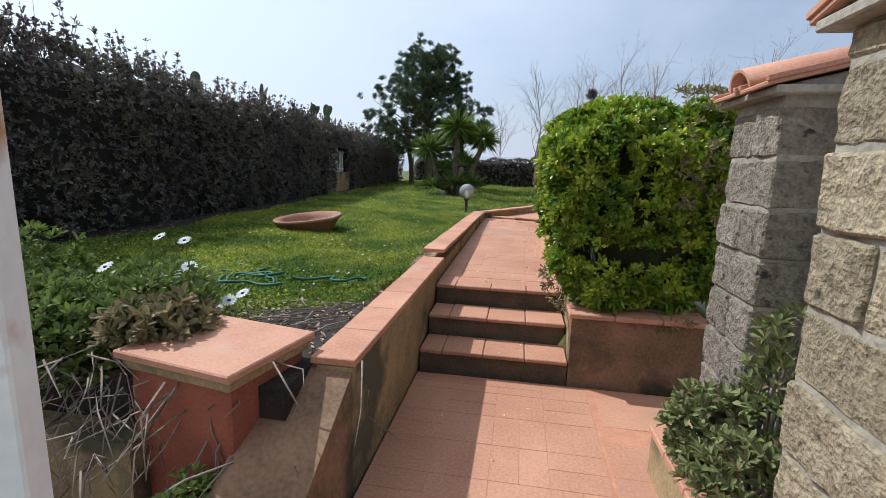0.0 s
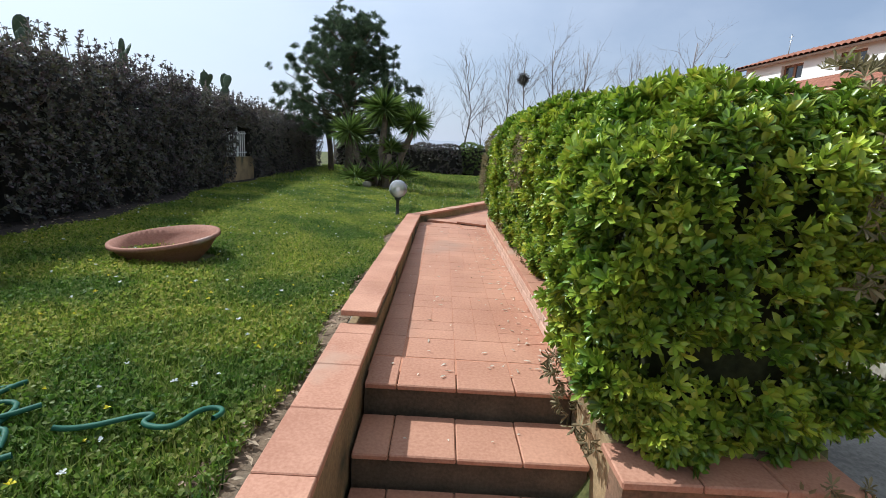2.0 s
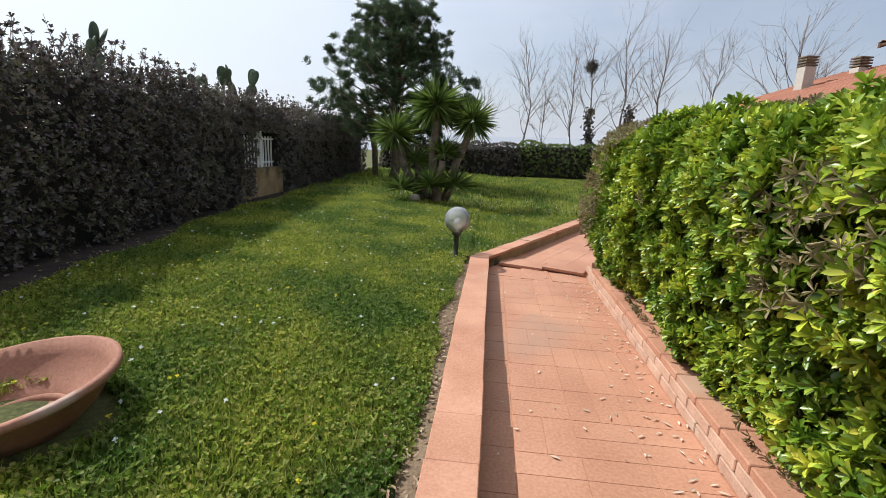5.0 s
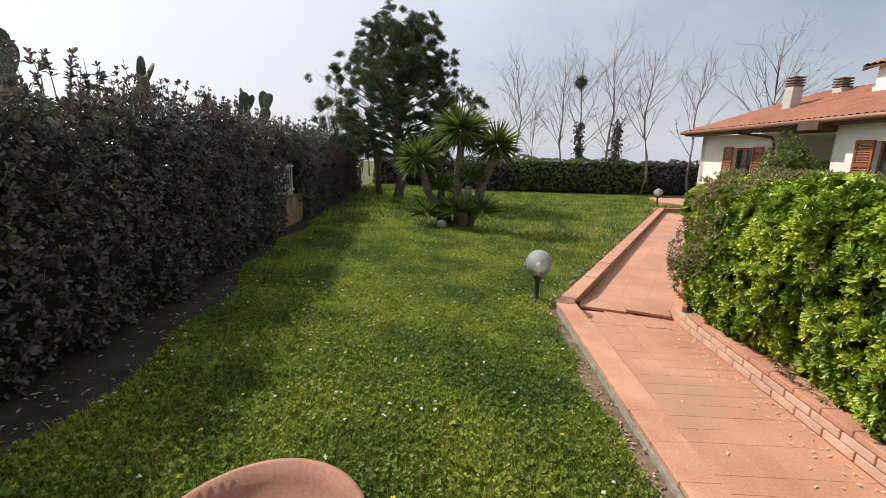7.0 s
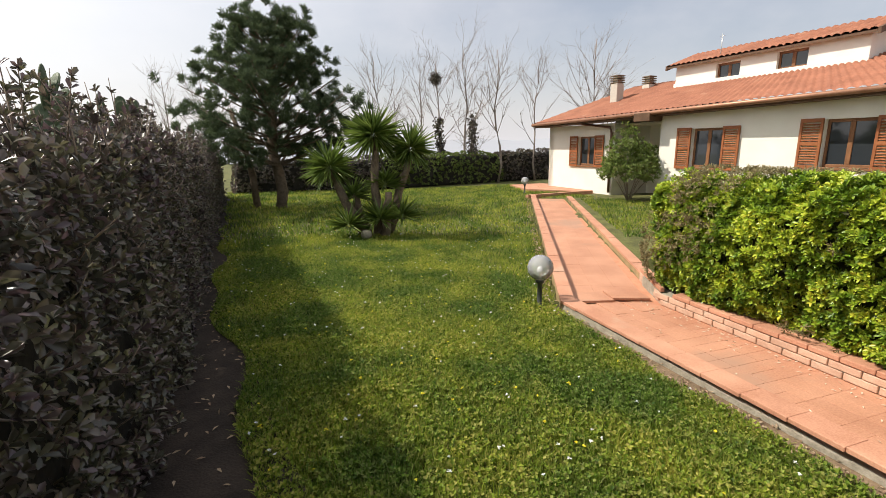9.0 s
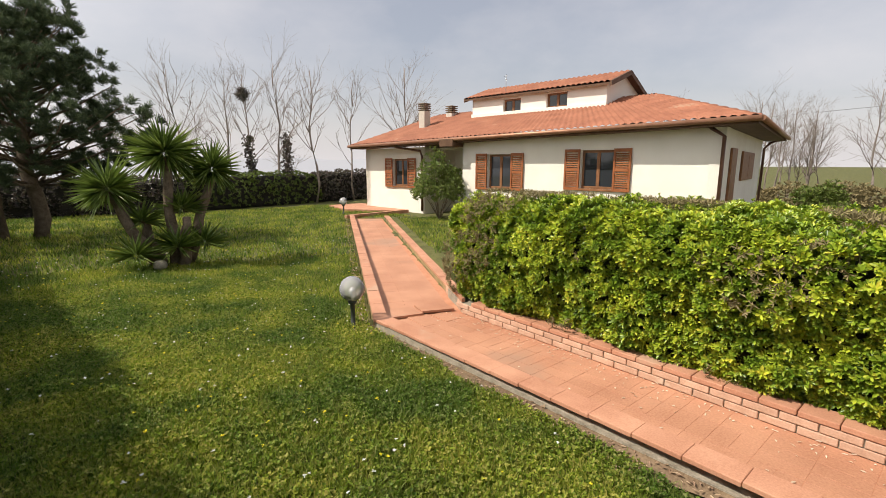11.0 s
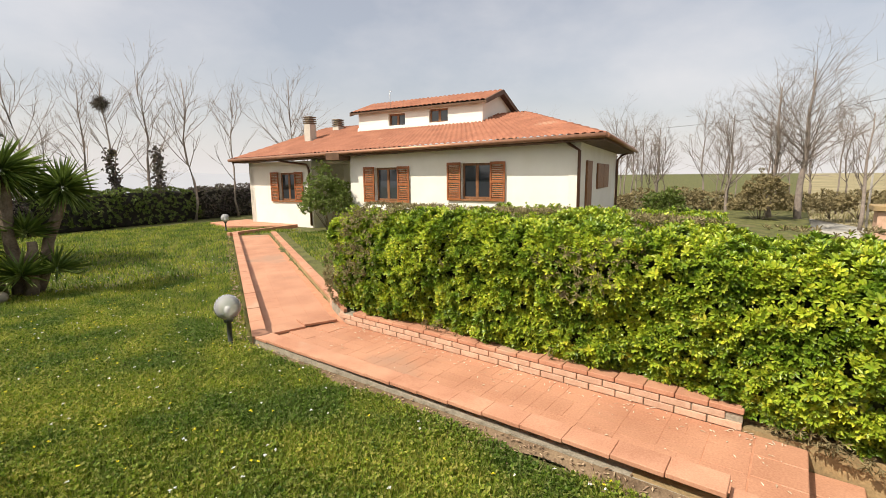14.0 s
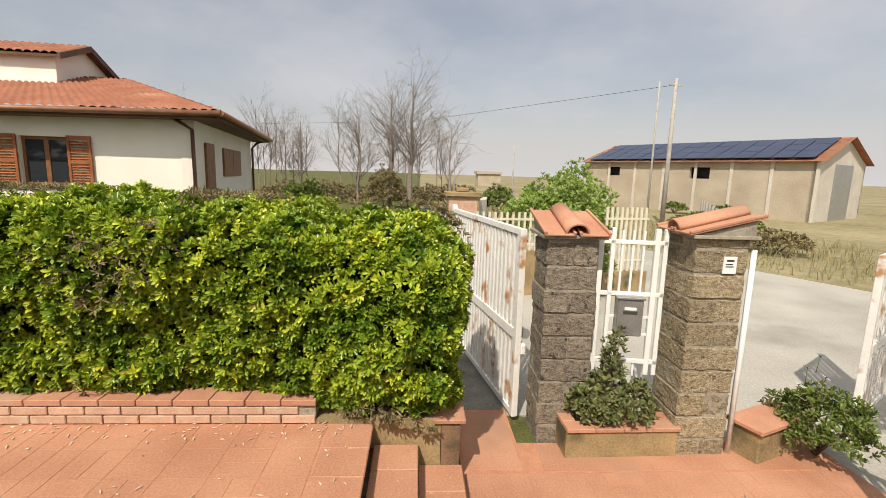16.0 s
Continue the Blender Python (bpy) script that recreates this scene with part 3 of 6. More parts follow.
HN = Vector((0.99497, 0.1002, 0))
SIDE = Vector((0.982, 0.187, 0)).normalized()


HOUSE_M = Matrix(((HD.x, HN.x, 0, HA.x), (HD.y, HN.y, 0, HA.y), (0, 0, 1, 0), (0, 0, 0, 1)))
house = thing("house", 0, 0, 0, "cream plastered low house with terracotta tile roofs and wooden shutters", "house")
house.matrix_basis = HOUSE_M   # x along the front, y inwards
WT = 2.9
LW = 0.3      # the left wing stands back by this much
SX, SY = SIDE.dot(HD), SIDE.dot(HN)


def wall_with_holes(a, b, z0, z1, holes, thick=0.3):
    """A wall between two plan points with rectangular openings (s0, s1, z0, z1), as joined solid pieces."""
    a, b = Vector((*a, 0)), Vector((*b, 0))
    d = (b - a).normalized()
    nrm = Vector((-d.y, d.x, 0))
    total = (b - a).length
    xs = sorted({0.0, total, *[h[0] for h in holes], *[h[1] for h in holes]})
    zs = sorted({z0, z1, *[h[2] for h in holes], *[h[3] for h in holes]})
    bm = bmesh.new()
    grid = {}

    def vert(i, j, k):
        if (i, j, k) not in grid:
            p = a + d * xs[i] + nrm * (thick * k)
            grid[(i, j, k)] = bm.verts.new((p.x, p.y, zs[j]))
        return grid[(i, j, k)]

    def full(i, j):
        if not (0 <= i < len(xs) - 1 and 0 <= j < len(zs) - 1):
            return False
        cx, cz = (xs[i] + xs[i + 1]) / 2, (zs[j] + zs[j + 1]) / 2
        return not any(h[0] < cx < h[1] and h[2] < cz < h[3] for h in holes)

    for i in range(len(xs) - 1):
        for j in range(len(zs) - 1):
            if not full(i, j):
                continue
            bm.faces.new((vert(i, j, 0), vert(i + 1, j, 0), vert(i + 1, j + 1, 0), vert(i, j + 1, 0)))
            bm.faces.new((vert(i, j, 1), vert(i, j + 1, 1), vert(i + 1, j + 1, 1), vert(i + 1, j, 1)))
            for (di, dj), (p, q) in {(-1, 0): ((i, j), (i, j + 1)), (1, 0): ((i + 1, j + 1), (i + 1, j)), (0, -1): ((i + 1, j), (i, j)), (0, 1): ((i, j + 1), (i + 1, j + 1))}.items():
                if not full(i + di, j + dj):
                    bm.faces.new((vert(*p, 0), vert(*q, 0), vert(*q, 1), vert(*p, 1)))
    bmesh.ops.recalc_face_normals(bm, faces=bm.faces[:])
    return bm


WIN_A, WIN_B, WIN_C = (2.69, 3.68, 1.30, 2.40), (6.16, 7.14, 1.18, 2.32), (11.57, 12.53, 1.07, 2.20)
shift = lambda h, s: (h[0] - s, h[1] - s, h[2], h[3])
front1 = part("wall", wall_with_holes((0, 0), (8.3, 0), -1.6, WT, [WIN_A, WIN_B]), M_WHITE, house, "cream plastered front wall")
front2 = part("wall", wall_with_holes((10.6, LW), (14.45, LW), -0.3, WT - 0.25, [shift(WIN_C, 10.6)]), M_WHITE, house, "cream plastered front wall")
part("porch_wall", wall_with_holes((8.3, 2.1), (10.6, 2.1), -0.3, 3.2, [(0.9, 1.75, 0.1, 2.15)]), M_WHITE, house, "shaded plaster wall of the porch recess")
part("porch_side", wall_with_holes((8.3, 0.3), (8.3, 2.1), -0.3, 3.1, []), M_WHITE, house)
part("porch_side", wall_with_holes((10.9, 0.6), (10.9, 2.1), -0.3, 3.0, []), M_WHITE, house)
part("side_wall", wall_with_holes((SX * 8.2, SY * 8.2), (0, 0), -1.6, WT, [(6.5, 7.38, 0.45, 2.42), (2.6, 5.3, 1.55, 2.38)], 0.3), M_WHITE, house, "cream plastered side wall in shade")
part("end_wall", wall_with_holes((14.45, LW), (14.45, 8), -0.3, WT - 0.25, []), M_WHITE, house)
part("back_wall", wall_with_holes((14.45, 8), (SX * 8.2, SY * 8.2), -0.3, WT, []), M_WHITE, house)
# solid black box behind the windows; no rooms are built
part("black_room_fill", box(2.4, 14.2, 2.5, 6.0, -0.2, 2.5), M_DARK, house, "black box painted as the unlit rooms behind the windows")
part("ceiling_slab", prism([(0.4, 0.35), (14.1, 0.65), (14.1, 7.6), (2.2, 7.6)], WT - 0.34, WT - 0.28), M_WHITE, house)


def corrugated(corners, along_n, up_n, amp):
    """A tile roof slope over a quad (eave a, eave b, top b, top a): rolls run up the slope, courses step."""
    a, b, c, d = [Vector(p) for p in corners]
    nrm = (b - a).cross(d - a).normalized()
    if nrm.z < 0:
        nrm = -nrm
    vs, fs = [], []
    nu, nv = along_n * 4, up_n * 2
    for j in range(nv + 1):
        v = (j // 2 + (j % 2) * 0.97) / up_n if j < nv else 1.0
        lift = 0.022 if j % 2 == 0 else 0.0
        for i in range(nu + 1):
            u = i / nu
            p = (a * (1 - u) + b * u) * (1 - v) + (d * (1 - u) + c * u) * v
            p = p + nrm * (amp * (abs(math.sin(u * along_n * math.pi)) ** 0.8) + lift)
            vs.append(p)
    for j in range(nv):
        for i in range(nu):
            k = j * (nu + 1) + i
            fs.append((k, k + 1, k + nu + 2, k + nu + 1))
    return vs, fs


E0, OV = 3.02, 0.62       # eave height and overhang
def slope_z(off):
    return E0 + (off + OV) * 0.288
EL = 2.77                 # eave height at the left wing's end
UF = 2.5                  # where the upper storey's front stands
roofs = (
    ("roof_front", [(-0.75, -OV, E0), (14.75, -0.35, EL), (13.2, UF + 1.2, slope_z(UF + 1.2)), (3.0, UF + 1.2, slope_z(UF + 1.2))], 76, 12),
    ("roof_side", [(SX * 9.0 - 0.7, SY * 9.0, E0), (-0.75, -OV, E0), (3.0, UF + 1.2, slope_z(UF + 1.2)), (4.6, SY * 9.0, slope_z(UF + 1.2))], 44, 12),
    ("roof_end", [(14.75, -0.35, EL), (14.75, 8.4, E0), (13.2, 8.0, slope_z(UF + 1.2)), (13.2, UF + 1.2, slope_z(UF + 1.2))], 40, 8),
    ("roof_top", [(3.0, UF + 1.2, slope_z(UF + 1.2)), (13.2, UF + 1.2, slope_z(UF + 1.2)), (13.2, 8.0, slope_z(UF + 1.2) + 0.2), (4.6, SY * 9.0, slope_z(UF + 1.2))], 48, 10),
)
for nm, cs, nu, nv in roofs:
    v, f = corrugated(cs, nu, nv, 0.05)
    raw("roof", v, f, M_ROOF, house, "weathered terracotta tile roof", smooth=False)
# boarded soffit and fascia under the eaves
bm = prism([(-0.72, -OV + 0.03), (14.7, -0.32), (14.7, LW), (0.02, 0.0)], [E0 - 0.14, EL - 0.14, EL - 0.14, E0 - 0.14], [E0 - 0.02, EL - 0.02, EL - 0.02, E0 - 0.02])
part("soffit", bm, M_EAVE, house, "dark timber eave")
bm = prism([(-0.72, -OV + 0.03), (0.0, 0.0), (SX * 8.9, SY * 8.9), (SX * 8.9 - 0.66, SY * 8.9)], E0 - 0.14, E0 - 0.02)
part("soffit", bm, M_EAVE, house, "dark timber eave")
bm = bmesh.new()
tube(bm, [(-0.80, -OV - 0.05, E0 - 0.03), (7.0, -OV * 0.8 - 0.05, (E0 + EL) / 2 - 0.03), (14.8, -0.40, EL - 0.03)], 0.065, 8)
part("gutter", bm, M_COPPER, house, "copper-brown half-round gutter")
bm = bmesh.new()
tube(bm, [(-0.80, -OV - 0.05, E0 - 0.03), (SX * 9.0 - 0.75, SY * 9.0, E0 - 0.05)], 0.065, 8)
part("gutter", bm, M_COPPER, house, "copper-brown half-round gutter")
for pts in ([(0.35, -0.62, 2.92), (0.25, -0.3, 2.84), (0.02, -0.07, 2.66), (0.0, -0.07, -1.2)],
            [(SX * 8.7 - 0.6, SY * 8.7 - 0.1, 2.94), (SX * 8.3 - 0.25, SY * 8.2, 2.8), (SX * 8.2 - 0.08, SY * 8.15, 2.6), (SX * 8.2 - 0.08, SY * 8.15, -1.0)],
            [(12.3, -0.44, 2.76), (11.6, -0.2, 2.64), (10.75, 0.2, 2.5), (10.68, 0.23, 2.3), (10.68, 0.23, 0.1)]):
    bm = bmesh.new()
    tube(bm, pts, 0.045, 8)
    part("downpipe", bm, M_GUTTER, house, "brown metal downpipe")
part("porch_beam", box(8.25, 8.9, -0.60, -0.02, 2.60, 2.86, 0.01), M_EAVE, house, "dark wooden beam end at the porch")

# upper storey with its own lean-to roof
UB0, UB1 = slope_z(UF) - 0.35, 4.62
US0, US1 = 4.21, 10.0     # ends of the upper wall
part("upper_wall", wall_with_holes((US0, UF), (US1, UF), UB0, UB1, [(1.44, 2.28, 4.0, 4.52), (3.40, 4.22, 3.97, 4.48)], 0.25), M_WHITE, house, "cream wall of the raised upper storey")
RIDGE, BACK = 3.75, 5.7   # how far in the ridge and the back eave stand


def gable_z(off):
    return 4.62 + (off - UF + 0.22) * 0.35 if off <= RIDGE else 5.135 - (off - RIDGE) * 0.41


for s0 in (US0, US1 - 0.2):
    bm = bmesh.new()
    outline = [(UF + 0.252, UB0), (UF + 0.252, gable_z(UF + 0.252) - 0.03), (RIDGE, gable_z(RIDGE) - 0.03), (BACK, gable_z(BACK) - 0.03), (BACK, 3.2)]
    ends = [[bm.verts.new((sx, o, z)) for o, z in outline] for sx in (s0, s0 + 0.2)]
    bm.faces.new(ends[0])
    bm.faces.new(ends[1][::-1])
    for i in range(5):
        bm.faces.new((ends[0][i], ends[0][(i + 1) % 5], ends[1][(i + 1) % 5], ends[1][i]))
    bmesh.ops.recalc_face_normals(bm, faces=bm.faces[:])
    part("upper_side", bm, M_WHITE, house, "shaded gable wall of the upper storey")
part("ledge", box(US0 - 0.03, US1 + 0.03, UF - 0.06, UF - 0.004, slope_z(UF) - 0.05, slope_z(UF) + 0.10, 0.01), M_WHITE, house, "pale plaster ledge at the foot of the upper wall")


for o0, o1 in ((UF - 0.22, RIDGE), (BACK + 0.3, RIDGE)):
    v, f = corrugated([(4.0, o0, gable_z(o0)), (10.25, o0, gable_z(o0)), (10.25, o1, gable_z(o1)), (4.0, o1, gable_z(o1))], 31, 6, 0.05)
    raw("roof", v, f, M_ROOF, house, "weathered terracotta tile roof")
    lo, hi = min(o0, o1), max(o0, o1)
    offs = [lo + 0.01, lo + 0.01, hi - 0.01, hi - 0.01]
    part("upper_eave", prism(list(zip((4.02, 10.23, 10.23, 4.02), offs)), [gable_z(o) - 0.07 for o in offs], [gable_z(o) - 0.005 for o in offs]), M_EAVE, house, "dark timber boarding under the upper roof")
    for s0 in (3.95, 10.23):
        part("barge_board", prism([(s0, lo), (s0 + 0.07, lo), (s0 + 0.07, hi), (s0, hi)], [gable_z(lo) - 0.12] * 2 + [gable_z(hi) - 0.12] * 2, [gable_z(lo) + 0.04] * 2 + [gable_z(hi) + 0.04] * 2), M_EAVE, house, "dark timber gable board")

# chimneys and aerial
for s, off, zb, zt in ((12.0, 1.65, 3.2, 4.57), (11.9, 3.25, 3.6, 4.60)):
    ch = part("chimney", box(s - 0.18, s + 0.18, off - 0.18, off + 0.18, zb, zt - 0.34, 0.01), M_BARNP, house, "plastered chimney with a banded terracotta cowl")
    for k in range(4):
        part("cowl_band", box(s - 0.2, s + 0.2, off - 0.2, off + 0.2, zt - 0.32 + k * 0.085, zt - 0.275 + k * 0.085, 0.006), M_BARK, ch)
    part("cowl_core", box(s - 0.12, s + 0.12, off - 0.12, off + 0.12, zt - 0.34, zt - 0.03), M_BARNP, ch)
bm = bmesh.new()
tube(bm, [(8.4, 2.6, 4.5), (8.4, 2.6, 5.43)], 0.013, 5)
tube(bm, [(8.3, 2.6, 5.36), (8.5, 2.6, 5.36)], 0.007, 4)
tube(bm, [(8.33, 2.6, 5.24), (8.47, 2.6, 5.24)], 0.007, 4)
part("aerial", bm, M_STEEL, house, "thin metal aerial on the upper roof")


def window(s0, s1, z0, z1, parent, off=0.0, shutters=True, axis=None):
    """A two-leaf casement with glass, sill and louvred shutters laid back on the wall."""
    w = part("window", box(s0, s1, off + 0.10, off + 0.16, z1 - 0.07, z1), M_FRAME, parent, "brown wooden casement window")
    for a, b, c, d in ((s0, s0 + 0.06, z0, z1 - 0.07), (s1 - 0.06, s1, z0, z1 - 0.07), (s0 + 0.06, s1 - 0.06, z0, z0 + 0.07), ((s0 + s1) / 2 - 0.05, (s0 + s1) / 2 + 0.05, z0 + 0.07, z1 - 0.07)):
        part("frame_bar", box(a, b, off + 0.10, off + 0.16, c, d, 0.006), M_FRAME, w)
    mid = (s0 + s1) / 2
    for a, b in ((s0 + 0.06, mid - 0.05), (mid + 0.05, s1 - 0.06)):
        part("pane", box(a, b, off + 0.125, off + 0.133, z0 + 0.07, z1 - 0.07), M_GLASS, w)
    if shutters:
        part("sill", box(s0 - 0.06, s1 + 0.06, off - 0.06, off + 0.1, z0 - 0.06, z0, 0.008), M_FRAME, w)
        wd = (s1 - s0) / 2
        for a, b in ((s0 - wd - 0.01, s0 - 0.01), (s1 + 0.01, s1 + wd + 0.01)):
            sh = part("shutter", box(a, a + 0.06, off - 0.07, off - 0.03, z0 - 0.05, z1 + 0.03, 0.005), M_SHUT, w, "open red-brown louvred shutter")
            part("stile", box(b - 0.06, b, off - 0.07, off - 0.03, z0 - 0.05, z1 + 0.03, 0.005), M_SHUT, sh)
            for c, d in ((z0 - 0.05, z0 + 0.04), ((z0 + z1) / 2 - 0.04, (z0 + z1) / 2 + 0.04), (z1 - 0.06, z1 + 0.03)):
                part("rail", box(a + 0.06, b - 0.06, off - 0.07, off - 0.03, c, d), M_SHUT, sh)
            n = 16
            for k in range(n):
                zc = z0 + 0.06 + (z1 - z0 - 0.14) * (k + 0.5) / n
                part("slat", box(a + 0.06, b - 0.06, -0.022, 0.022, -0.004, 0.004, 0, pose(0, off - 0.05, zc, 40, 0, 0)), M_SHUT, sh)
    return w


for w, back_by in ((WIN_A, 0.0), (WIN_B, 0.0), (WIN_C, LW)):
    window(*w, house, back_by)
window(US0 + 1.44, US0 + 2.28, 4.0, 4.52, house, UF, False)
window(US0 + 3.40, US0 + 4.22, 3.97, 4.48, house, UF, False)
# side door and side window, set in the oblique wall
for nm, a, b, c, d, mt in (("side_door", 6.5, 7.38, 0.45, 2.42, M_FRAME), ("side_shutters", 2.6, 3.93, 1.55, 2.38, M_FRAME), ("side_shutters", 3.97, 5.3, 1.55, 2.38, M_FRAME)):
    bm = box(a, b, -0.06, 0.0, c, d, 0.01)
    bmesh.ops.transform(bm, matrix=Matrix(((-SX, SY, 0, SX * 8.2), (-SY, -SX, 0, SY * 8.2), (0, 0, 1, 0), (0, 0, 0, 1))), verts=bm.verts[:])
    part(nm, bm, mt, house, "dark closed louvred shutter on the shaded side")
part("door", box(9.2, 10.05, 2.14, 2.2, 0.1, 2.15, 0.01), M_FRAME, house, "dark wooden house door in the porch")

# ---- planting ----
def round_box_points(n, lo, hi, r, rng, skip_bottom=True):
    """Points and outward directions on a box with rounded edges."""
    lo, hi = np.array(lo, float), np.array(hi, float)
    d = hi - lo
    areas = np.array([d[1] * d[2], d[1] * d[2], d[0] * d[2], d[0] * d[2], 0 if skip_bottom else d[0] * d[1], d[0] * d[1]])
    face = rng.choice(6, n, p=areas / areas.sum())
    p = lo + rng.uniform(0, 1, (n, 3)) * d
    ax = face // 2
    p[np.arange(n), ax] = np.where(face % 2 == 0, lo[ax], hi[ax])
    q = np.clip(p, lo + r, hi - r)
    way = unit(p - q)
    return q + way * r, way


def lump(p, scale, seed=0.0):
    return np.array([noise.noise(Vector(v) * scale + Vector((seed, 0, 0))) for v in p])


def round_box_core(lo, hi, r, cuts=9, wobble=0.06):
    bm = bmesh.new()
    bmesh.ops.create_cube(bm, size=1.0)
    bmesh.ops.subdivide_edges(bm, edges=bm.edges[:], cuts=cuts, use_grid_fill=True)
    lo, hi = Vector(lo), Vector(hi)
    for v in bm.verts:
        p = Vector([lo[k] + (v.co[k] + 0.5) * (hi[k] - lo[k]) for k in range(3)])
        q = Vector([min(max(p[k], lo[k] + r), hi[k] - r) for k in range(3)])
        w = (p - q).normalized() if (p - q).length > 1e-6 else Vector((0, 0, 1))
        v.co = q + w * (r + wobble * noise.noise(p * 1.6))
    for f in bm.faces:
        f.smooth = True
    return bm


def hedge_block(name, lo, hi, r, n, label, leaf=0.075, seed=1, dry=0, mat=None, count=9, lumpy=0.15, sprays=9, warp=None):
    rng = np.random.default_rng(seed)
    base = Vector(((lo[0] + hi[0]) / 2, (lo[1] + hi[1]) / 2, lo[2]))
    ob = thing(name, *base, label, "hedge")
    mv = np.array(base)
    warp = warp or (lambda q: q)
    # solid filler; its dark colour paints the shade in the leaf gaps
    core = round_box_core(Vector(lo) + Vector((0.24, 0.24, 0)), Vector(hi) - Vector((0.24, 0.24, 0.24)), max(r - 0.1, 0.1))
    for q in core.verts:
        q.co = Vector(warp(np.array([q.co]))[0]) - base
    part("shade_core", core, M_CORE, ob, "dark solid core, coloured as the shade between the hedge leaves")
    p, way = round_box_points(n, lo, hi, r, rng)
    depth = lumpy * lump(p, 1.3, seed) + 0.09 * lump(p, 3.4, seed + 5) + 0.09 * lump(p, 6.5, seed + 6) - np.abs(rng.normal(0, 0.05, n)) - 0.02
    p = warp(p + way * depth[:, None])
    axis = unit(way * 1.0 + np.array([-0.15, 0.05, 0.55]) + rng.normal(0, 0.35, (n, 3)))
    deep = p[::5] - way[::5] * rng.uniform(0.08, 0.2, (len(p[::5]), 1))
    v, f = merge([rosettes(p - mv, axis, count, leaf, leaf * 0.35, 0.95, rng), rosettes(deep - mv, axis[::5], 6, leaf, leaf * 0.37, 1.1, rng)])
    raw("foliage", v, f, mat or L_PITTO, ob, "glossy yellow-green whorled leaves", "stuff")
    if sprays:
        top, w2 = round_box_points(sprays * 14, lo, hi, r, rng)
        top = warp(top[w2[:, 2] > 0.75][:sprays * 3])
        ch = [rosettes(top + np.array([0, 0, h]) + rng.normal(0, 0.02, top.shape) - mv, unit(rng.normal(0, 0.25, top.shape) + [0, 0, 1.0]), 6, leaf * 0.72, leaf * 0.24, 0.7, rng) for h in (0.0, 0.03, 0.06)]
        v, f = merge(ch)
        raw("new_growth", v, f, L_FRESH, ob, "bright upright spring shoots", "stuff")
    if dry:
        q, w2 = round_box_points(dry, lo, hi, r, rng)
        k = lump(q, 1.3, seed + 9) > 0.14
        q, w2 = q[k], w2[k]
        v, f = rosettes(warp(q + w2 * 0.07) - mv, unit(w2 + rng.normal(0, 0.6, w2.shape)), 7, leaf * 0.9, leaf * 0.2, 1.1, rng)
        raw("withered_growth", v, f, L_DRY, ob, "withered brown sprigs among the leaves", "stuff")
    return ob


def bed_shape(q):
    """The clipped face leans out above a drawn-in foot; the south end bulges over the steps."""
    q = q.copy()
    west = np.clip((1.75 - q[:, 0]) / 0.7, 0, 1)
    foot = 1 - np.clip(q[:, 2] / 0.75, 0, 1)
    q[:, 0] += west * (0.26 * foot ** 1.5 * np.clip(q[:, 1] / 1.0, 0, 1) - 0.20 * np.exp(-((q[:, 1] + 0.35) / 0.55) ** 2) * np.clip(q[:, 2] * (1.7 - q[:, 2]) * 1.3, 0, 1))
    q[:, 2] -= 0.14 * np.exp(-((q[:, 1] + 0.7) / 0.5) ** 2) * (q[:, 2] < 0.5)
    q[:, 2] += 0.05 * np.clip(q[:, 2] - 1.0, 0, 1) * np.clip((q[:, 1] - 0.3) / 1.5, 0, 1) / 0.5
    return q


bed_hedge = hedge_block("hedge", (1.02, -0.66, 0.02), (2.2, 5.55, 1.50), 0.36, 21500, "dense clipped yellow-green hedge in the brick bed", 0.058, 11, 6500, warp=bed_shape)
hedge_block("hedge", (4.35, 1.1, 0.0), (6.9, 6.0, 1.28), 0.5, 3600, "rounded green hedge on top of the curved stone wall", 0.085, 12, 200, sprays=10)


def hedge_x(y):
    return -3.78 - 0.085 * max(y - 2.0, 0) + 0.02 * max(2 - y, 0)


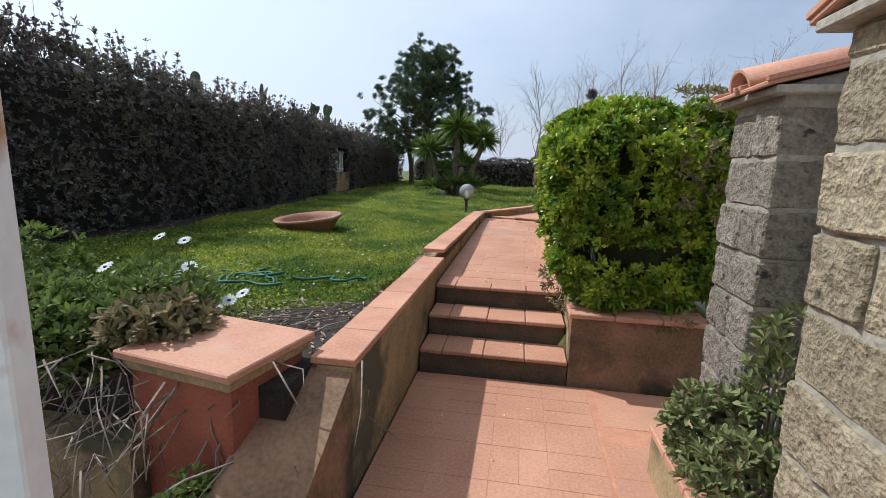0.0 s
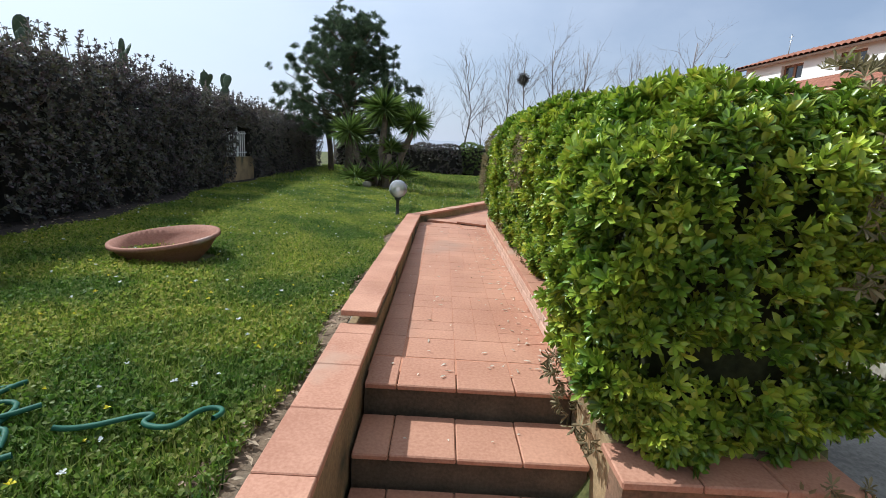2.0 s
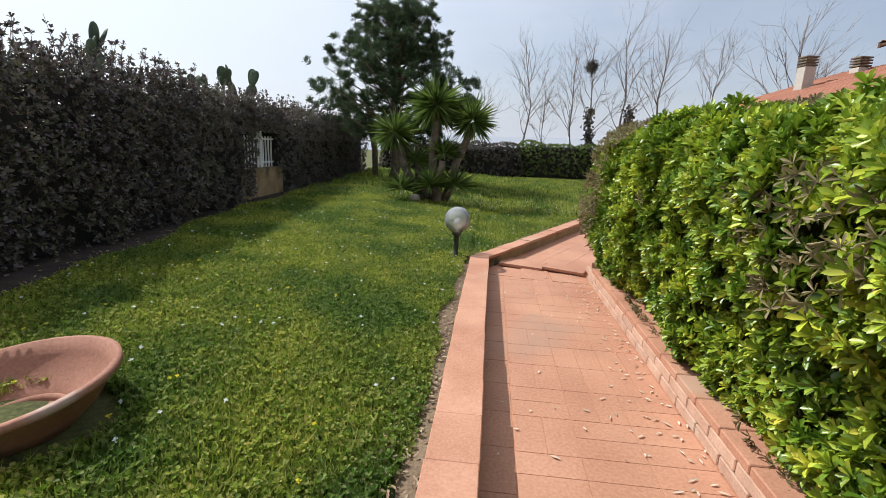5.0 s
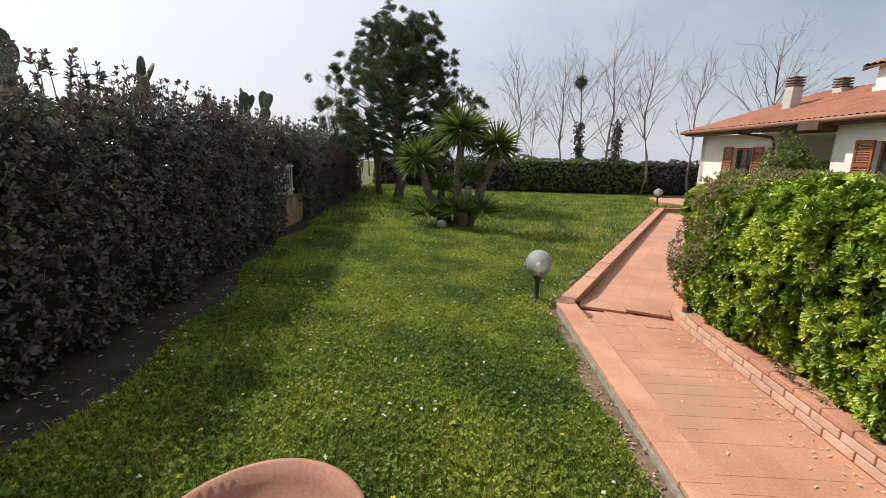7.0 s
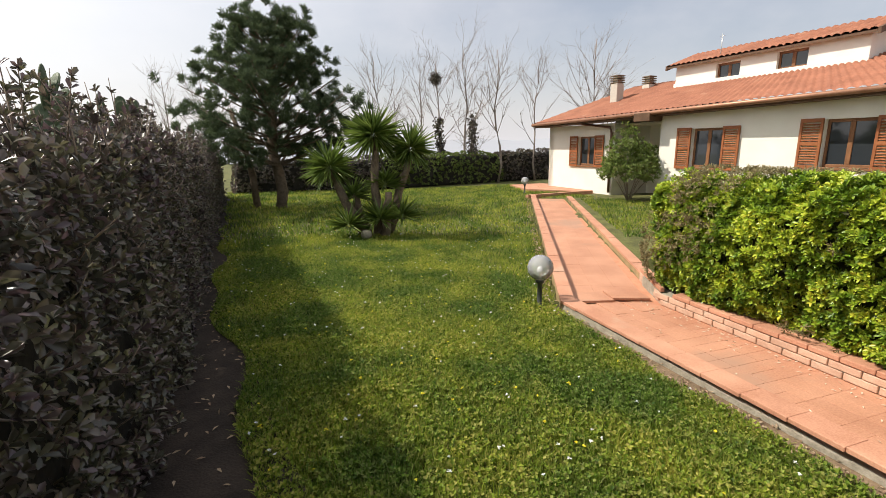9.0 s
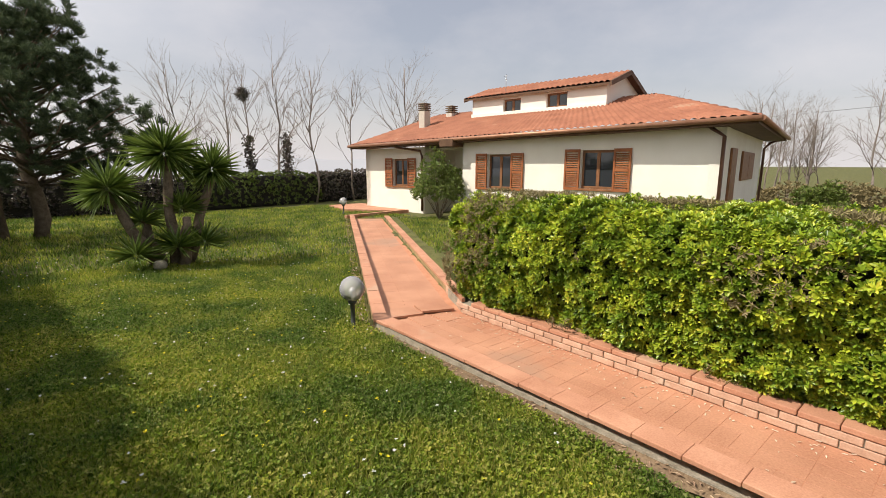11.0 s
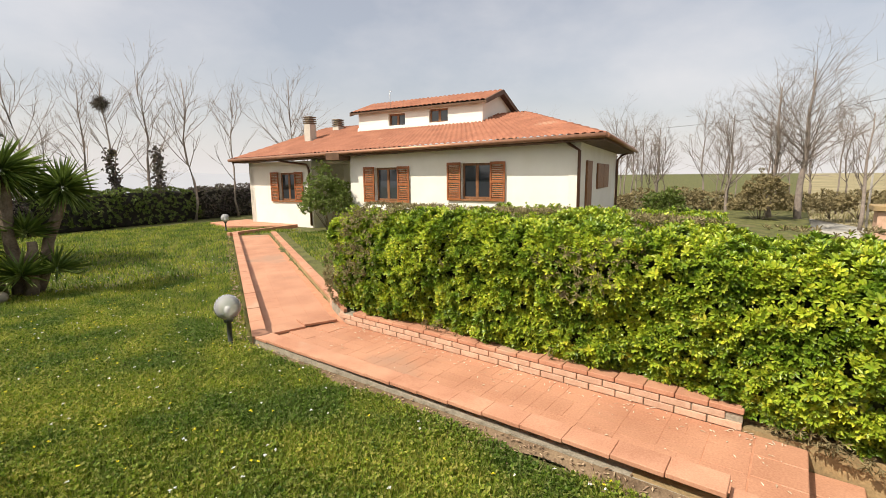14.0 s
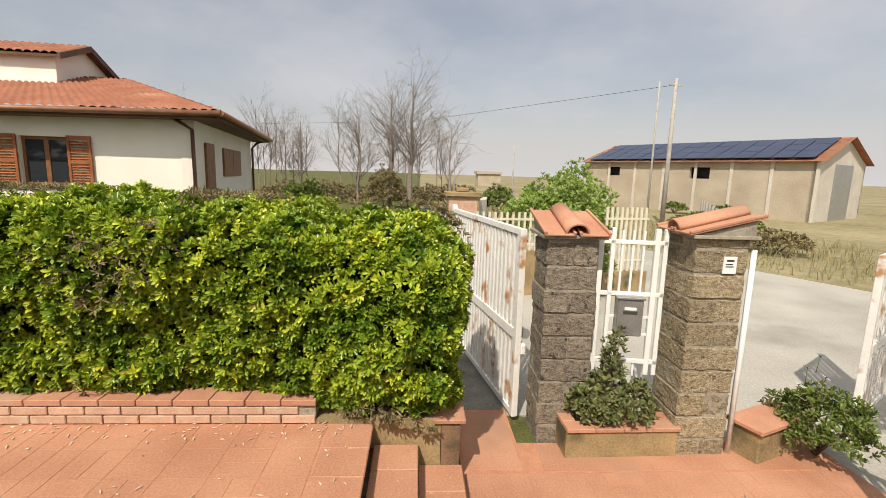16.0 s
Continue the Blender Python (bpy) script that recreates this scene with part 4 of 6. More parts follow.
def dark_hedge(y0, y1, n, seed, top, foot=0.0):
    rng = np.random.default_rng(seed)
    ob = thing("hedge", hedge_x((y0 + y1) / 2) - 0.6, (y0 + y1) / 2, 0.1, "tall dark evergreen boundary hedge with bare purple-brown twigs", "hedge", group="boundary hedge")
    mv = np.array(ob.location)
    # near-black solid behind the leaves, painting the hedge's inner shade
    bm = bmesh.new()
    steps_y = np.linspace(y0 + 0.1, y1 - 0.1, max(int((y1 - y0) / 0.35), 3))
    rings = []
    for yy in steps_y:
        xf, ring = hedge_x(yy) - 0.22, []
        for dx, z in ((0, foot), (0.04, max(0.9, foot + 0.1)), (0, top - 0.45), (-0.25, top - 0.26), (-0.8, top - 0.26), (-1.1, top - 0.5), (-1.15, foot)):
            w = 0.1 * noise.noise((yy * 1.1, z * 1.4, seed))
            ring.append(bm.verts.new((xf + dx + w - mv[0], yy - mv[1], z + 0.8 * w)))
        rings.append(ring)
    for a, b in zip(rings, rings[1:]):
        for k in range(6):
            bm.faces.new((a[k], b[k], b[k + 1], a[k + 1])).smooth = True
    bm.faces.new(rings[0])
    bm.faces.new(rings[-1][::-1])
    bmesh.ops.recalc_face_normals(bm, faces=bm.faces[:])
    part("shade_core", bm, M_DARKCORE, ob, "near-black solid core, coloured as the shade inside the hedge")
    yy = rng.uniform(y0, y1, n)
    kind = rng.uniform(0, 1, n)
    front, tp = kind < 0.66, kind >= 0.66
    z = np.where(front, foot + 0.05 + rng.uniform(0, 1, n) ** 0.8 * (top - foot - 0.1), top - 0.22 * rng.uniform(0, 1, n))
    x = np.array([hedge_x(v) for v in yy]) - np.where(front, 0.0, rng.uniform(0, 1.2, n))
    p = np.stack([x, yy, z], 1)
    d = 0.16 * lump(p, 1.2, seed) + 0.07 * lump(p, 3.5, seed + 2) - np.abs(rng.normal(0, 0.07, n))
    way = np.where(front[:, None], [1.0, 0, 0.15], [0.1, 0, 1.0])
    edge = front & (z > top - 0.35)
    p[edge, 0] -= 0.25 * ((z[edge] - top + 0.35) / 0.35) ** 2
    p = p + way * d[:, None]
    axis = unit(way + [0, 0, 0.4] + rng.normal(0, 0.5, (n, 3)))
    v, f = rosettes(p - mv, axis, 5, 0.058, 0.026, 1.1, rng)
    raw("foliage", v, f, L_HEDGE, ob, "small dark leathery leaves", "stuff")
    # twigs and taller shoots along the top and face
    k = int((y1 - y0) * 46)
    bm = bmesh.new()
    ch = []
    for i in range(k):
        ty = rng.uniform(y0 + 0.1, y1 - 0.1)
        on_top = rng.uniform() < 0.7
        s = np.array([hedge_x(ty) - (rng.uniform(0.05, 0.9) if on_top else 0.12), ty, top - 0.15 if on_top else rng.uniform(foot + 0.2, top - 0.2)]) - mv
        if on_top:
            e = s + [rng.normal(0, 0.08), rng.normal(0, 0.1), rng.uniform(0.12, 0.46)]
        else:
            e = s + [rng.uniform(0.12, 0.3), rng.normal(0, 0.15), rng.normal(0.08, 0.12)]
        tube(bm, [s, (s + e) / 2 + rng.normal(0, 0.015, 3), e], [0.006, 0.004, 0.002], 3)
        m = rng.integers(3, 8)
        q = s + (e - s) * rng.uniform(0.35, 1.0, (m, 1))
        ch.append(rosettes(q, unit(rng.normal(0, 0.5, (m, 3)) + (e - s) * 3), 4, 0.05, 0.022, 1.0, rng))
    part("twig", bm, M_DEADWOOD, ob, "bare grey-brown twigs", "stuff")
    v, f = merge(ch)
    raw("shoot_growth", v, f, L_HEDGE, ob, "leafy shoots standing out of the hedge", "stuff")


dark_hedge(-4.2, 2.4, 5200, 21, 2.12)
dark_hedge(2.4, 8.45, 5400, 22, 2.04)
dark_hedge(8.3, 10.0, 900, 24, 2.0, 1.4)
dark_hedge(9.85, 19.5, 4700, 23, 1.98)

# boundary wall and pale railing showing in the hedge gap, and prickly pear behind
solid("wall_boundary", prism([(-4.85, 8.2), (-4.5, 8.2), (-4.62, 10.15), (-4.97, 10.15)], -0.1, 0.74), M_RENDER, "low tan rendered boundary wall in the hedge gap", "boundary wall", "structure")
rail = thing("railing", -4.73, 9.2, 0.74, "white-painted metal railing on the boundary wall", "railing")
for k in range(15):
    part("baluster", box(-0.012, 0.012, -0.9 + k * 0.12 - 0.012, -0.9 + k * 0.12 + 0.012, 0, 0.62), M_PAINT, rail)
for z in (0.08, 0.55):
    part("rail", box(-0.016, 0.016, -1.0, 1.0, z, z + 0.03), M_PAINT, rail)
part("post", box(-0.04, 0.04, 0.12, 0.2, 0, 0.95, 0.005), M_PAINT, rail)


def pad(bm, p, way, size, rng):
    way = Vector(way).normalized()
    a = way.orthogonal().normalized()
    a.rotate(Matrix.Rotation(rng.uniform(0, 6.28), 3, way))
    b = way.cross(a)
    r = bmesh.ops.create_uvsphere(bm, u_segments=12, v_segments=8, radius=1.0)
    for v in r["verts"]:
        c = v.co.copy()
        k = 0.72 + 0.28 * c.z
        v.co = Vector(p) + way * (size * 0.5 * (1 + c.z)) + a * (size * 0.30 * k * c.x) + b * (size * 0.07 * c.y)


def cactus_arm(ob, p, way, size, depth, rng):
    """A pad and the smaller pads that grow from its rim."""
    way = Vector(way).normalized()
    bm = bmesh.new()
    pad(bm, p, way, size, rng)
    part("pad", bm, L_CACTUS, ob)
    if depth:
        for k in range(2 if depth in (3, 1) else 1):
            w = (way + Vector((rng.normal(0, 0.22), rng.normal(0, 0.3), 0.55))).normalized()
            cactus_arm(ob, Vector(p) + way * size * rng.uniform(0.72, 0.9), w, size * rng.uniform(0.72, 0.92), depth - 1, rng)


cactus = thing("prickly_pear", -5.5, 9.0, 0, "tall prickly pear cactus with flat green pads behind the hedge", "cactus")
cactus.matrix_basis = pose(-5.75, 10.6, 0.0) @ Matrix.Scale(1.5, 4)
rng = np.random.default_rng(5)
for dx, dy, size in ((0.0, 0.0, 0.70), (-0.15, 0.5, 0.66), (-0.2, -0.45, 0.62), (0.1, -0.8, 0.6)):
    cactus_arm(cactus, Vector((dx, dy, 0.0)), (rng.normal(0, 0.1), rng.normal(0, 0.1), 1), size, 4, rng)

copy_thing(cactus, pose(-6.5, 5.9, 0.0, 0, 0, 70))

# far hedge across the back of the lawn
for i, (a, b, top, sd) in enumerate((((-5.0, 21.2), (1.2, 22.4), 1.35, 41), ((1.2, 22.4), (7.6, 23.8), 1.45, 42), ((7.6, 23.8), (13.5, 25.0), 1.5, 43))):
    a, b = Vector((*a, 0)), Vector((*b, 0))
    ang = math.degrees(math.atan2((b - a).y, (b - a).x))
    ln = (b - a).length
    rng = np.random.default_rng(sd)
    ob = thing("hedge", *((a + b) / 2).xy, 0.05, "mixed dark green and brown hedge closing the lawn", "hedge", ang, "back hedge")
    # same filler for the back hedge, its shade put into the colour
    part("shade_core", round_box_core((-ln / 2, -0.35, -0.1), (ln / 2, 0.5, top - 0.1), 0.25, 12, 0.14), M_DARKCORE, ob, "dark solid core, coloured as the shade inside the back hedge")
    p, way = round_box_points(1500, (-ln / 2, -0.5, 0), (ln / 2, 0.6, top), 0.3, rng)
    p = p + way * (0.28 * lump(p, 0.9, sd))[:, None]
    v, f = rosettes(p, unit(way + rng.normal(0, 0.6, p.shape) + [0, 0, 0.5]), 6, 0.11, 0.05, 1.1, rng)
    raw("foliage", v, f, L_HEDGE if i != 1 else L_SHRUB, ob, "dark mixed leaves", "stuff")


# ---- trees ----
def branch(bm, p, d, length, r, depth, rng, tips, spread=0.5, droop=0.0, kids=(2, 4)):
    pts, q = [Vector(p)], Vector(p)
    d = Vector(d).normalized()
    n = 4 if depth > 1 else 3
    for k in range(n):
        d = (d + Vector(rng.normal(0, 0.10, 3)) + Vector((0, 0, 0.05 - droop))).normalized()
        q = q + d * (length / n)
        pts.append(q.copy())
    tube(bm, pts, [r * (1 - 0.55 * i / n) for i in range(n + 1)], 5 if depth > 2 else 3)
    if depth == 0:
        tips.append((pts[-1], d))
        return
    for k in range(int(rng.integers(*kids)) + (1 if depth > 1 else 0)):
        t = rng.uniform(0.35, 1.0)
        i = min(int(t * n), n - 1)
        s = pts[i].lerp(pts[i + 1], t * n - i)
        w = (d + Vector(rng.normal(0, spread, 3))).normalized()
        branch(bm, s, w, length * rng.uniform(0.45, 0.72), max(r * 0.5, 0.004), depth - 1, rng, tips, spread, droop, kids)


def bare_tree(x, y, z, h, seed, label, lean=0.0, ivy=0.0, nest=False, spread=0.42, limbs=9, thick=0.045, out=0.62):
    rng = np.random.default_rng(seed)
    ob = thing("bare_tree", x, y, z, label, "tree", group="leafless trees")
    bm, tips = bmesh.new(), []
    pts = [Vector((lean * h * t + 0.04 * h * (noise.noise((seed, t * 3, 0))), 0.04 * h * noise.noise((0, seed, t * 3)), h * t)) for t in np.linspace(0, 0.92, 8)]
    tube(bm, pts, [thick * h * 0.2 * (1 - 0.85 * i / 7) + 0.006 for i in range(8)], 6)
    part("trunk", bm, M_TWIG, ob, "slim pale grey trunk")
    bm = bmesh.new()
    for k in range(limbs):
        t = rng.uniform(0.3, 0.98)
        i = min(int(t * 7), 6)
        s = pts[i].lerp(pts[i + 1], t * 7 - i)
        a = rng.uniform(0, 6.28)
        branch(bm, s, (math.cos(a) * out, math.sin(a) * out, 0.85), h * (0.36 - 0.2 * t) * (0.62 + 0.6 * out) * rng.uniform(0.8, 1.2), 0.022 * (1.15 - t) * h / 6 + 0.006, 2, rng, tips, spread)
    part("crown", bm, M_TWIG, ob, "fine leafless branches", "stuff")
    if ivy:
        m = 420
        t = rng.uniform(0.0, ivy, m)
        p = np.array([pts[min(int(v / 0.92 * 7), 6)].lerp(pts[min(int(v / 0.92 * 7), 6) + 1], v / 0.92 * 7 - min(int(v / 0.92 * 7), 6)) for v in t]) + rng.normal(0, 0.1, (m, 3))
        v, f = rosettes(p, unit(rng.normal(0, 1, (m, 3))), 5, 0.1, 0.07, 1.1, rng)
        raw("ivy", v, f, L_HEDGE, ob, "dark ivy climbing the trunk", "stuff")
    if nest:
        p = np.array(pts[6]) + rng.normal(0, 0.11, (260, 3))
        v, f = rosettes(p, unit(rng.normal(0, 1, (260, 3))), 6, 0.16, 0.012, 1.2, rng)
        raw("nest", v, f, L_HEDGE, ob, "dense round tuft of twigs", "stuff")
    return ob


POPLAR = "leafless slim tree with fine upswept branches behind the hedge"
for i, (x, y, h, ivy, nest) in enumerate(((4.45, 23.6, 6.5, 0.5, True), (3.6, 24.0, 6.1, 0, False), (5.8, 23.8, 7.3, 0, False), (7.5, 23.2, 7.1, 0, False), (1.5, 24.5, 6.5, 0, False), (2.3, 24.4, 4.4, 0, False),
                                          (9.9, 23.6, 6.5, 0, False), (12.4, 22.2, 7.7, 0, False), (6.1, 23.4, 3.5, 0.95, False), (-6.5, 27.5, 6.0, 0, False), (-8.0, 26.0, 5.4, 0, False), (13.9, 23.0, 6.0, 0, False), (-0.6, 25.0, 4.6, 0, False))):
    bare_tree(x, y, 0, h, 60 + i, ("leafless tree with an ivy-clad trunk" if ivy else POPLAR) + (" and a twig nest" if nest else ""), 0.02 * ((i % 3) - 1), ivy, nest, limbs=17)
# thicker grove beyond the house's far side
for i in range(34):
    a = RNG.uniform(0, 1)
    d = RNG.uniform(0, 6)
    x, y = 24.0 + 6 * a + d, 17.0 - 19 * a + RNG.normal(0, 1.2)
    bare_tree(x, y, -0.3, RNG.uniform(4.2, 6.6), 100 + i, "leafless thin tree in the grove beyond the garden", RNG.normal(0, 0.05), limbs=14, spread=0.5)
bare_tree(21.9, 0.1, -0.3, 7.0, 140, "large leafless tree with spreading pale branches", 0.03, limbs=46, spread=0.6, thick=0.11, out=1.0)
bare_tree(22.2, 1.1, -0.3, 6.4, 141, "leafless tree with a forked pale trunk", -0.06, limbs=36, spread=0.6, thick=0.10, out=1.0)
bare_tree(21.6, -1.9, -0.3, 5.0, 142, "small leafless tree with a leaning trunk", 0.1, limbs=26, spread=0.55, thick=0.08)
bare_tree(22.6, 2.8, -0.3, 5.4, 143, "leafless tree with dense fine twigs", -0.04, limbs=30, spread=0.55, thick=0.07, out=0.9)


def bush(x, y, z, rx, rz, n, seed, label, mat, leaf=0.08, name="bush", group=""):
    rng = np.random.default_rng(seed)
    ob = thing(name, x, y, z, label, "bush", group=group)
    d = unit(rng.normal(0, 1, (n, 3)))
    d[:, 2] = np.abs(d[:, 2]) * 1.0 - 0.15
    rad = rng.uniform(0.35, 1.0, n) ** 0.5
    p = d * rad[:, None] * [rx, rx, rz * 0.62]
    p[:, 2] += rz * 0.40
    p *= (1 + 0.32 * lump(p, 1.6 / max(rx, 0.3), seed))[:, None]
    p[:, 2] = np.maximum(p[:, 2], 0.03)
    v, f = rosettes(p, unit(d + [0, 0, 0.8] + rng.normal(0, 0.4, (n, 3))), 6, leaf, leaf * 0.36, 0.95, rng)
    raw("foliage", v, f, mat, ob, "", "stuff")
    bm = bmesh.new()
    for k in range(12):
        e = Vector(p[int(rng.integers(n))]) * 0.9
        tube(bm, [(0, 0, 0), e * 0.5 + Vector((0, 0, 0.05)), e], [0.02, 0.012, 0.004], 4)
    part("stem_tangle", bm, M_DEADWOOD, ob, "brown woody stems", "stuff")
    return ob


bush(7.85, 13.75, 0.0, 0.95, 2.35, 1500, 31, "loose fine-leaved green shrub at the porch", L_SHRUB, 0.11)
bush(21.2, 5.2, -0.2, 1.0, 1.5, 500, 32, "rounded dark green bush on the far lawn", L_SHRUB, 0.16)
bush(23.0, 9.6, -0.2, 0.7, 1.5, 300, 33, "dark bush beside the house's far corner", L_HEDGE, 0.16)
bush(21.0, 1.4, -0.2, 1.0, 2.2, 600, 34, "olive-green rounded bush under the bare trees", L_DRY, 0.16)
bush(20.6, -4.2, -0.2, 0.8, 1.5, 400, 35, "olive-green bush near the field", L_SHRUB, 0.16)
bush(9.2, -3.8, -0.5, 1.35, 2.7, 2800, 36, "feathery fresh-green shrub behind the fence", L_FEATHER, 0.10)
bush(6.7, -3.5, -0.5, 0.6, 1.7, 500, 37, "dark ivy mass over the fence end", L_SHRUB, 0.10)
for i, (x, y) in enumerate(((19.5, -13.5), (23, -17), (27, -20), (16.5, -11.5), (18, -15.0), (14, -11.8), (30, -18.5), (12.5, -12.2))):
    bush(x, y, -0.5, 0.9, 0.75, 220, 150 + i, "low scrubby weeds along the road verge", L_DRY if i % 2 else L_SHRUB, 0.16, "scrub", "roadside scrub")

# brown twiggy scrub in front of the far field
for i in range(15):
    a = (i + 0.5) / 15
    bush(23.6 + 5.5 * a + RNG.normal(0, 0.8), 12.5 - 16.5 * a, -0.4, RNG.uniform(0.8, 1.3), RNG.uniform(0.9, 1.7), 260, 170 + i, "brown leafless scrub at the edge of the field", L_DRY, 0.17, "scrub", "field scrub")

# umbrella-like pine with two trunks
pine = thing("pine_tree", -3.3, 15.6, 0.0, "large dark pine with a ragged rounded crown and bare trunk", "tree")
rng = np.random.default_rng(77)
bm, tips = bmesh.new(), []
tk = [Vector((0.12 * math.sin(t * 2), 0.05 * t, t)) for t in np.linspace(0, 5.4, 9)]
tube(bm, tk, [0.21 - 0.018 * i for i in range(9)], 8)
part("trunk", bm, M_BARK, pine, "brown fissured pine trunk")
bm = bmesh.new()
tube(bm, [(-0.75, 0.25, 0), (-0.8, 0.3, 1.2), (-1.0, 0.3, 2.4), (-1.3, 0.35, 3.4)], [0.14, 0.12, 0.10, 0.05], 7)
part("trunk", bm, M_BARK, pine, "second thinner pine trunk")
bm, pads = bmesh.new(), []
for k in range(96):
    t = (k + rng.uniform(0, 1)) / 96
    z = 2.1 + 4.3 * t
    a = k * 2.4 + rng.normal(0, 0.3)
    reach = 3.1 * (0.72 + 0.28 * math.sin(min(t / 0.35, 1) * math.pi / 2)) * (1 - max(t - 0.3, 0) / 0.74) ** 0.75 * rng.uniform(0.55, 1.0) + 0.15
    s = Vector((0.1, 0.1, max(z - 0.3 - 0.28 * reach, 1.6)))
    e = Vector((math.cos(a) * reach, math.sin(a) * reach, z + 0.2 * rng.normal()))
    tube(bm, [s, s.lerp(e, 0.5) + Vector((0, 0, -0.1)), e], [0.055, 0.032, 0.012], 4)
    pads += [e, s.lerp(e, 0.78) + Vector(rng.normal(0, 0.18, 3))]
    if reach > 1.2:
        pads.append(s.lerp(e, 0.55) + Vector(rng.normal(0, 0.2, 3)))
part("limb_frame", bm, M_BARK, pine, "bare pine limbs", "stuff")
ch = []
for e in pads:
    for c in range(3):
        q = np.array(e) + rng.normal(0, 1, 3) * [0.27, 0.27, 0.15]
        m = 9
        p = q + rng.normal(0, 1, (m, 3)) * [0.06, 0.06, 0.05]
        ch.append(rosettes(p, unit(rng.normal(0, 0.35, (m, 3)) + unit(np.array([[q[0], q[1], 2.2]])) ), 12, 0.17, 0.014, 0.9, rng))
pine.matrix_basis = pose(-3.3, 15.6, 0.05) @ Matrix.Scale(0.87, 4)
v, f = merge(ch)
raw("needles", v, f, L_PINE, pine, "dark tufted pine needles in clumps", "stuff")


def sword_crown(c, n, length, rng, low=-0.7, width=0.045):
    el = np.arcsin(rng.uniform(low, 1.0, n))
    az = rng.uniform(0, 6.28, n)
    way = np.stack([np.cos(el) * np.cos(az), np.cos(el) * np.sin(az), np.sin(el)], 1)
    L = length * rng.uniform(0.75, 1.1, n) * np.where(el < -0.2, 0.9, 1.0)
    return leaf_arrays(np.repeat([c], n, 0) + way * 0.05, way, np.repeat([[0, 0, 1.0]], n, 0) + rng.normal(0, 0.1, (n, 3)), L, width, 0.2, 0.16, 0.35)


yucca = thing("yucca", -1.42, 10.55, 0.1, "clump of yuccas with spiky green crowns on short trunks", "yucca")
rng = np.random.default_rng(91)
for (a, b) in (((0.1, 0.0, 0), (0.1, 0.1, 2.0)), ((0.35, 0.1, 0), (0.9, 0.15, 1.72)), ((-0.2, 0, 0), (-0.82, 0.15, 1.38)), ((0.2, -0.2, 0), (0.3, -0.2, 0.9)), ((-0.1, 0.2, 0), (-0.35, 0.3, 0.9))):
    bm = bmesh.new()
    a, b = Vector(a), Vector(b)
    tube(bm, [a.lerp(b, t) + Vector((0.03 * math.sin(9 * t), 0.02 * math.cos(7 * t), 0)) for t in np.linspace(0, 1, 7)], [0.11, 0.095, 0.10, 0.085, 0.09, 0.075, 0.07], 8)
    part("trunk", bm, M_BARK, yucca, "brown fibrous yucca trunk")
for c, n, L in (((0.1, 0.1, 2.05), 300, 0.72), ((0.9, 0.15, 1.76), 220, 0.60), ((-0.82, 0.15, 1.42), 220, 0.62), ((-0.55, -0.25, 0.25), 90, 0.5), ((0.1, -0.3, 0.35), 90, 0.5), ((0.6, -0.1, 0.35), 90, 0.55), ((0.3, 0.1, 1.0), 110, 0.5), ((-0.35, 0.2, 0.8), 90, 0.45)):
    v, f = sword_crown(np.array(c), n, L, rng, -0.75 if c[2] > 1 else -0.1)
    raw("crown", v, f, L_YUCCA, yucca, "rosette of stiff sword-shaped leaves")
solid("round_stone", round_box_core((-1.75, 10.05, 0.10), (-1.53, 10.23, 0.28), 0.09, 4, 0.02), M_STONEW, "pale round stone at the foot of the yuccas", "stone")


# ---- lamps, bowl, hose ----
def globe_lamp(x, y, z, label):
    ob = thing("garden_lamp", x, y, z, label, "lamp", group="garden globe lamps")
    part("post", lathe([(0.06, 0.0), (0.06, 0.015), (0.028, 0.02), (0.028, 0.30), (0.05, 0.31), (0.055, 0.345), (0.03, 0.35)], 20), M_POST, ob, "short dark metal post")
    bm = bmesh.new()
    bmesh.ops.create_uvsphere(bm, u_segments=32, v_segments=20, radius=0.152)
    bmesh.ops.translate(bm, verts=bm.verts[:], vec=(0, 0, 0.49))
    for f in bm.faces:
        f.smooth = True
    part("globe", bm, M_GLOBE, ob, "clear round globe")
    part("bulb", lathe([(0.016, 0.35), (0.018, 0.40), (0.035, 0.43), (0.038, 0.465), (0.026, 0.495), (0.008, 0.505)], 16), M_PLASTICW, ob, "white lamp bulb")
    return ob


globe_lamp(-0.38, 5.49, 0.03, "clear globe lamp on a short dark post beside the path")
globe_lamp(5.8, 17.2, 0.05, "clear globe garden lamp near the end of the path")

bowl = thing("terracotta_bowl", -1.93, 1.78, 0.10, "wide shallow terracotta bowl standing empty on the lawn", "plant bowl", 0)
bowl.matrix_basis = pose(-2.0, 1.80, 0.05, 4, -5, 0)
part("bowl", lathe([(0.19, 0.0), (0.22, 0.02), (0.33, 0.12), (0.405, 0.225), (0.432, 0.235), (0.432, 0.262), (0.405, 0.266), (0.37, 0.20), (0.27, 0.095), (0.19, 0.055), (0.185, 0.04), (0.10, 0.036), (0.001, 0.036)], 56), M_POT, bowl)
part("inner_ring", lathe([(0.20, 0.05), (0.205, 0.075), (0.19, 0.08), (0.178, 0.06), (0.178, 0.045)], 48), M_POT, bowl, "raised ring inside the bowl")
part("rain_water", lathe([(0.001, 0.038), (0.15, 0.040), (0.16, 0.042), (0.001, 0.044)], 32), M_SOIL, bowl, "dark dried silt in the bottom")

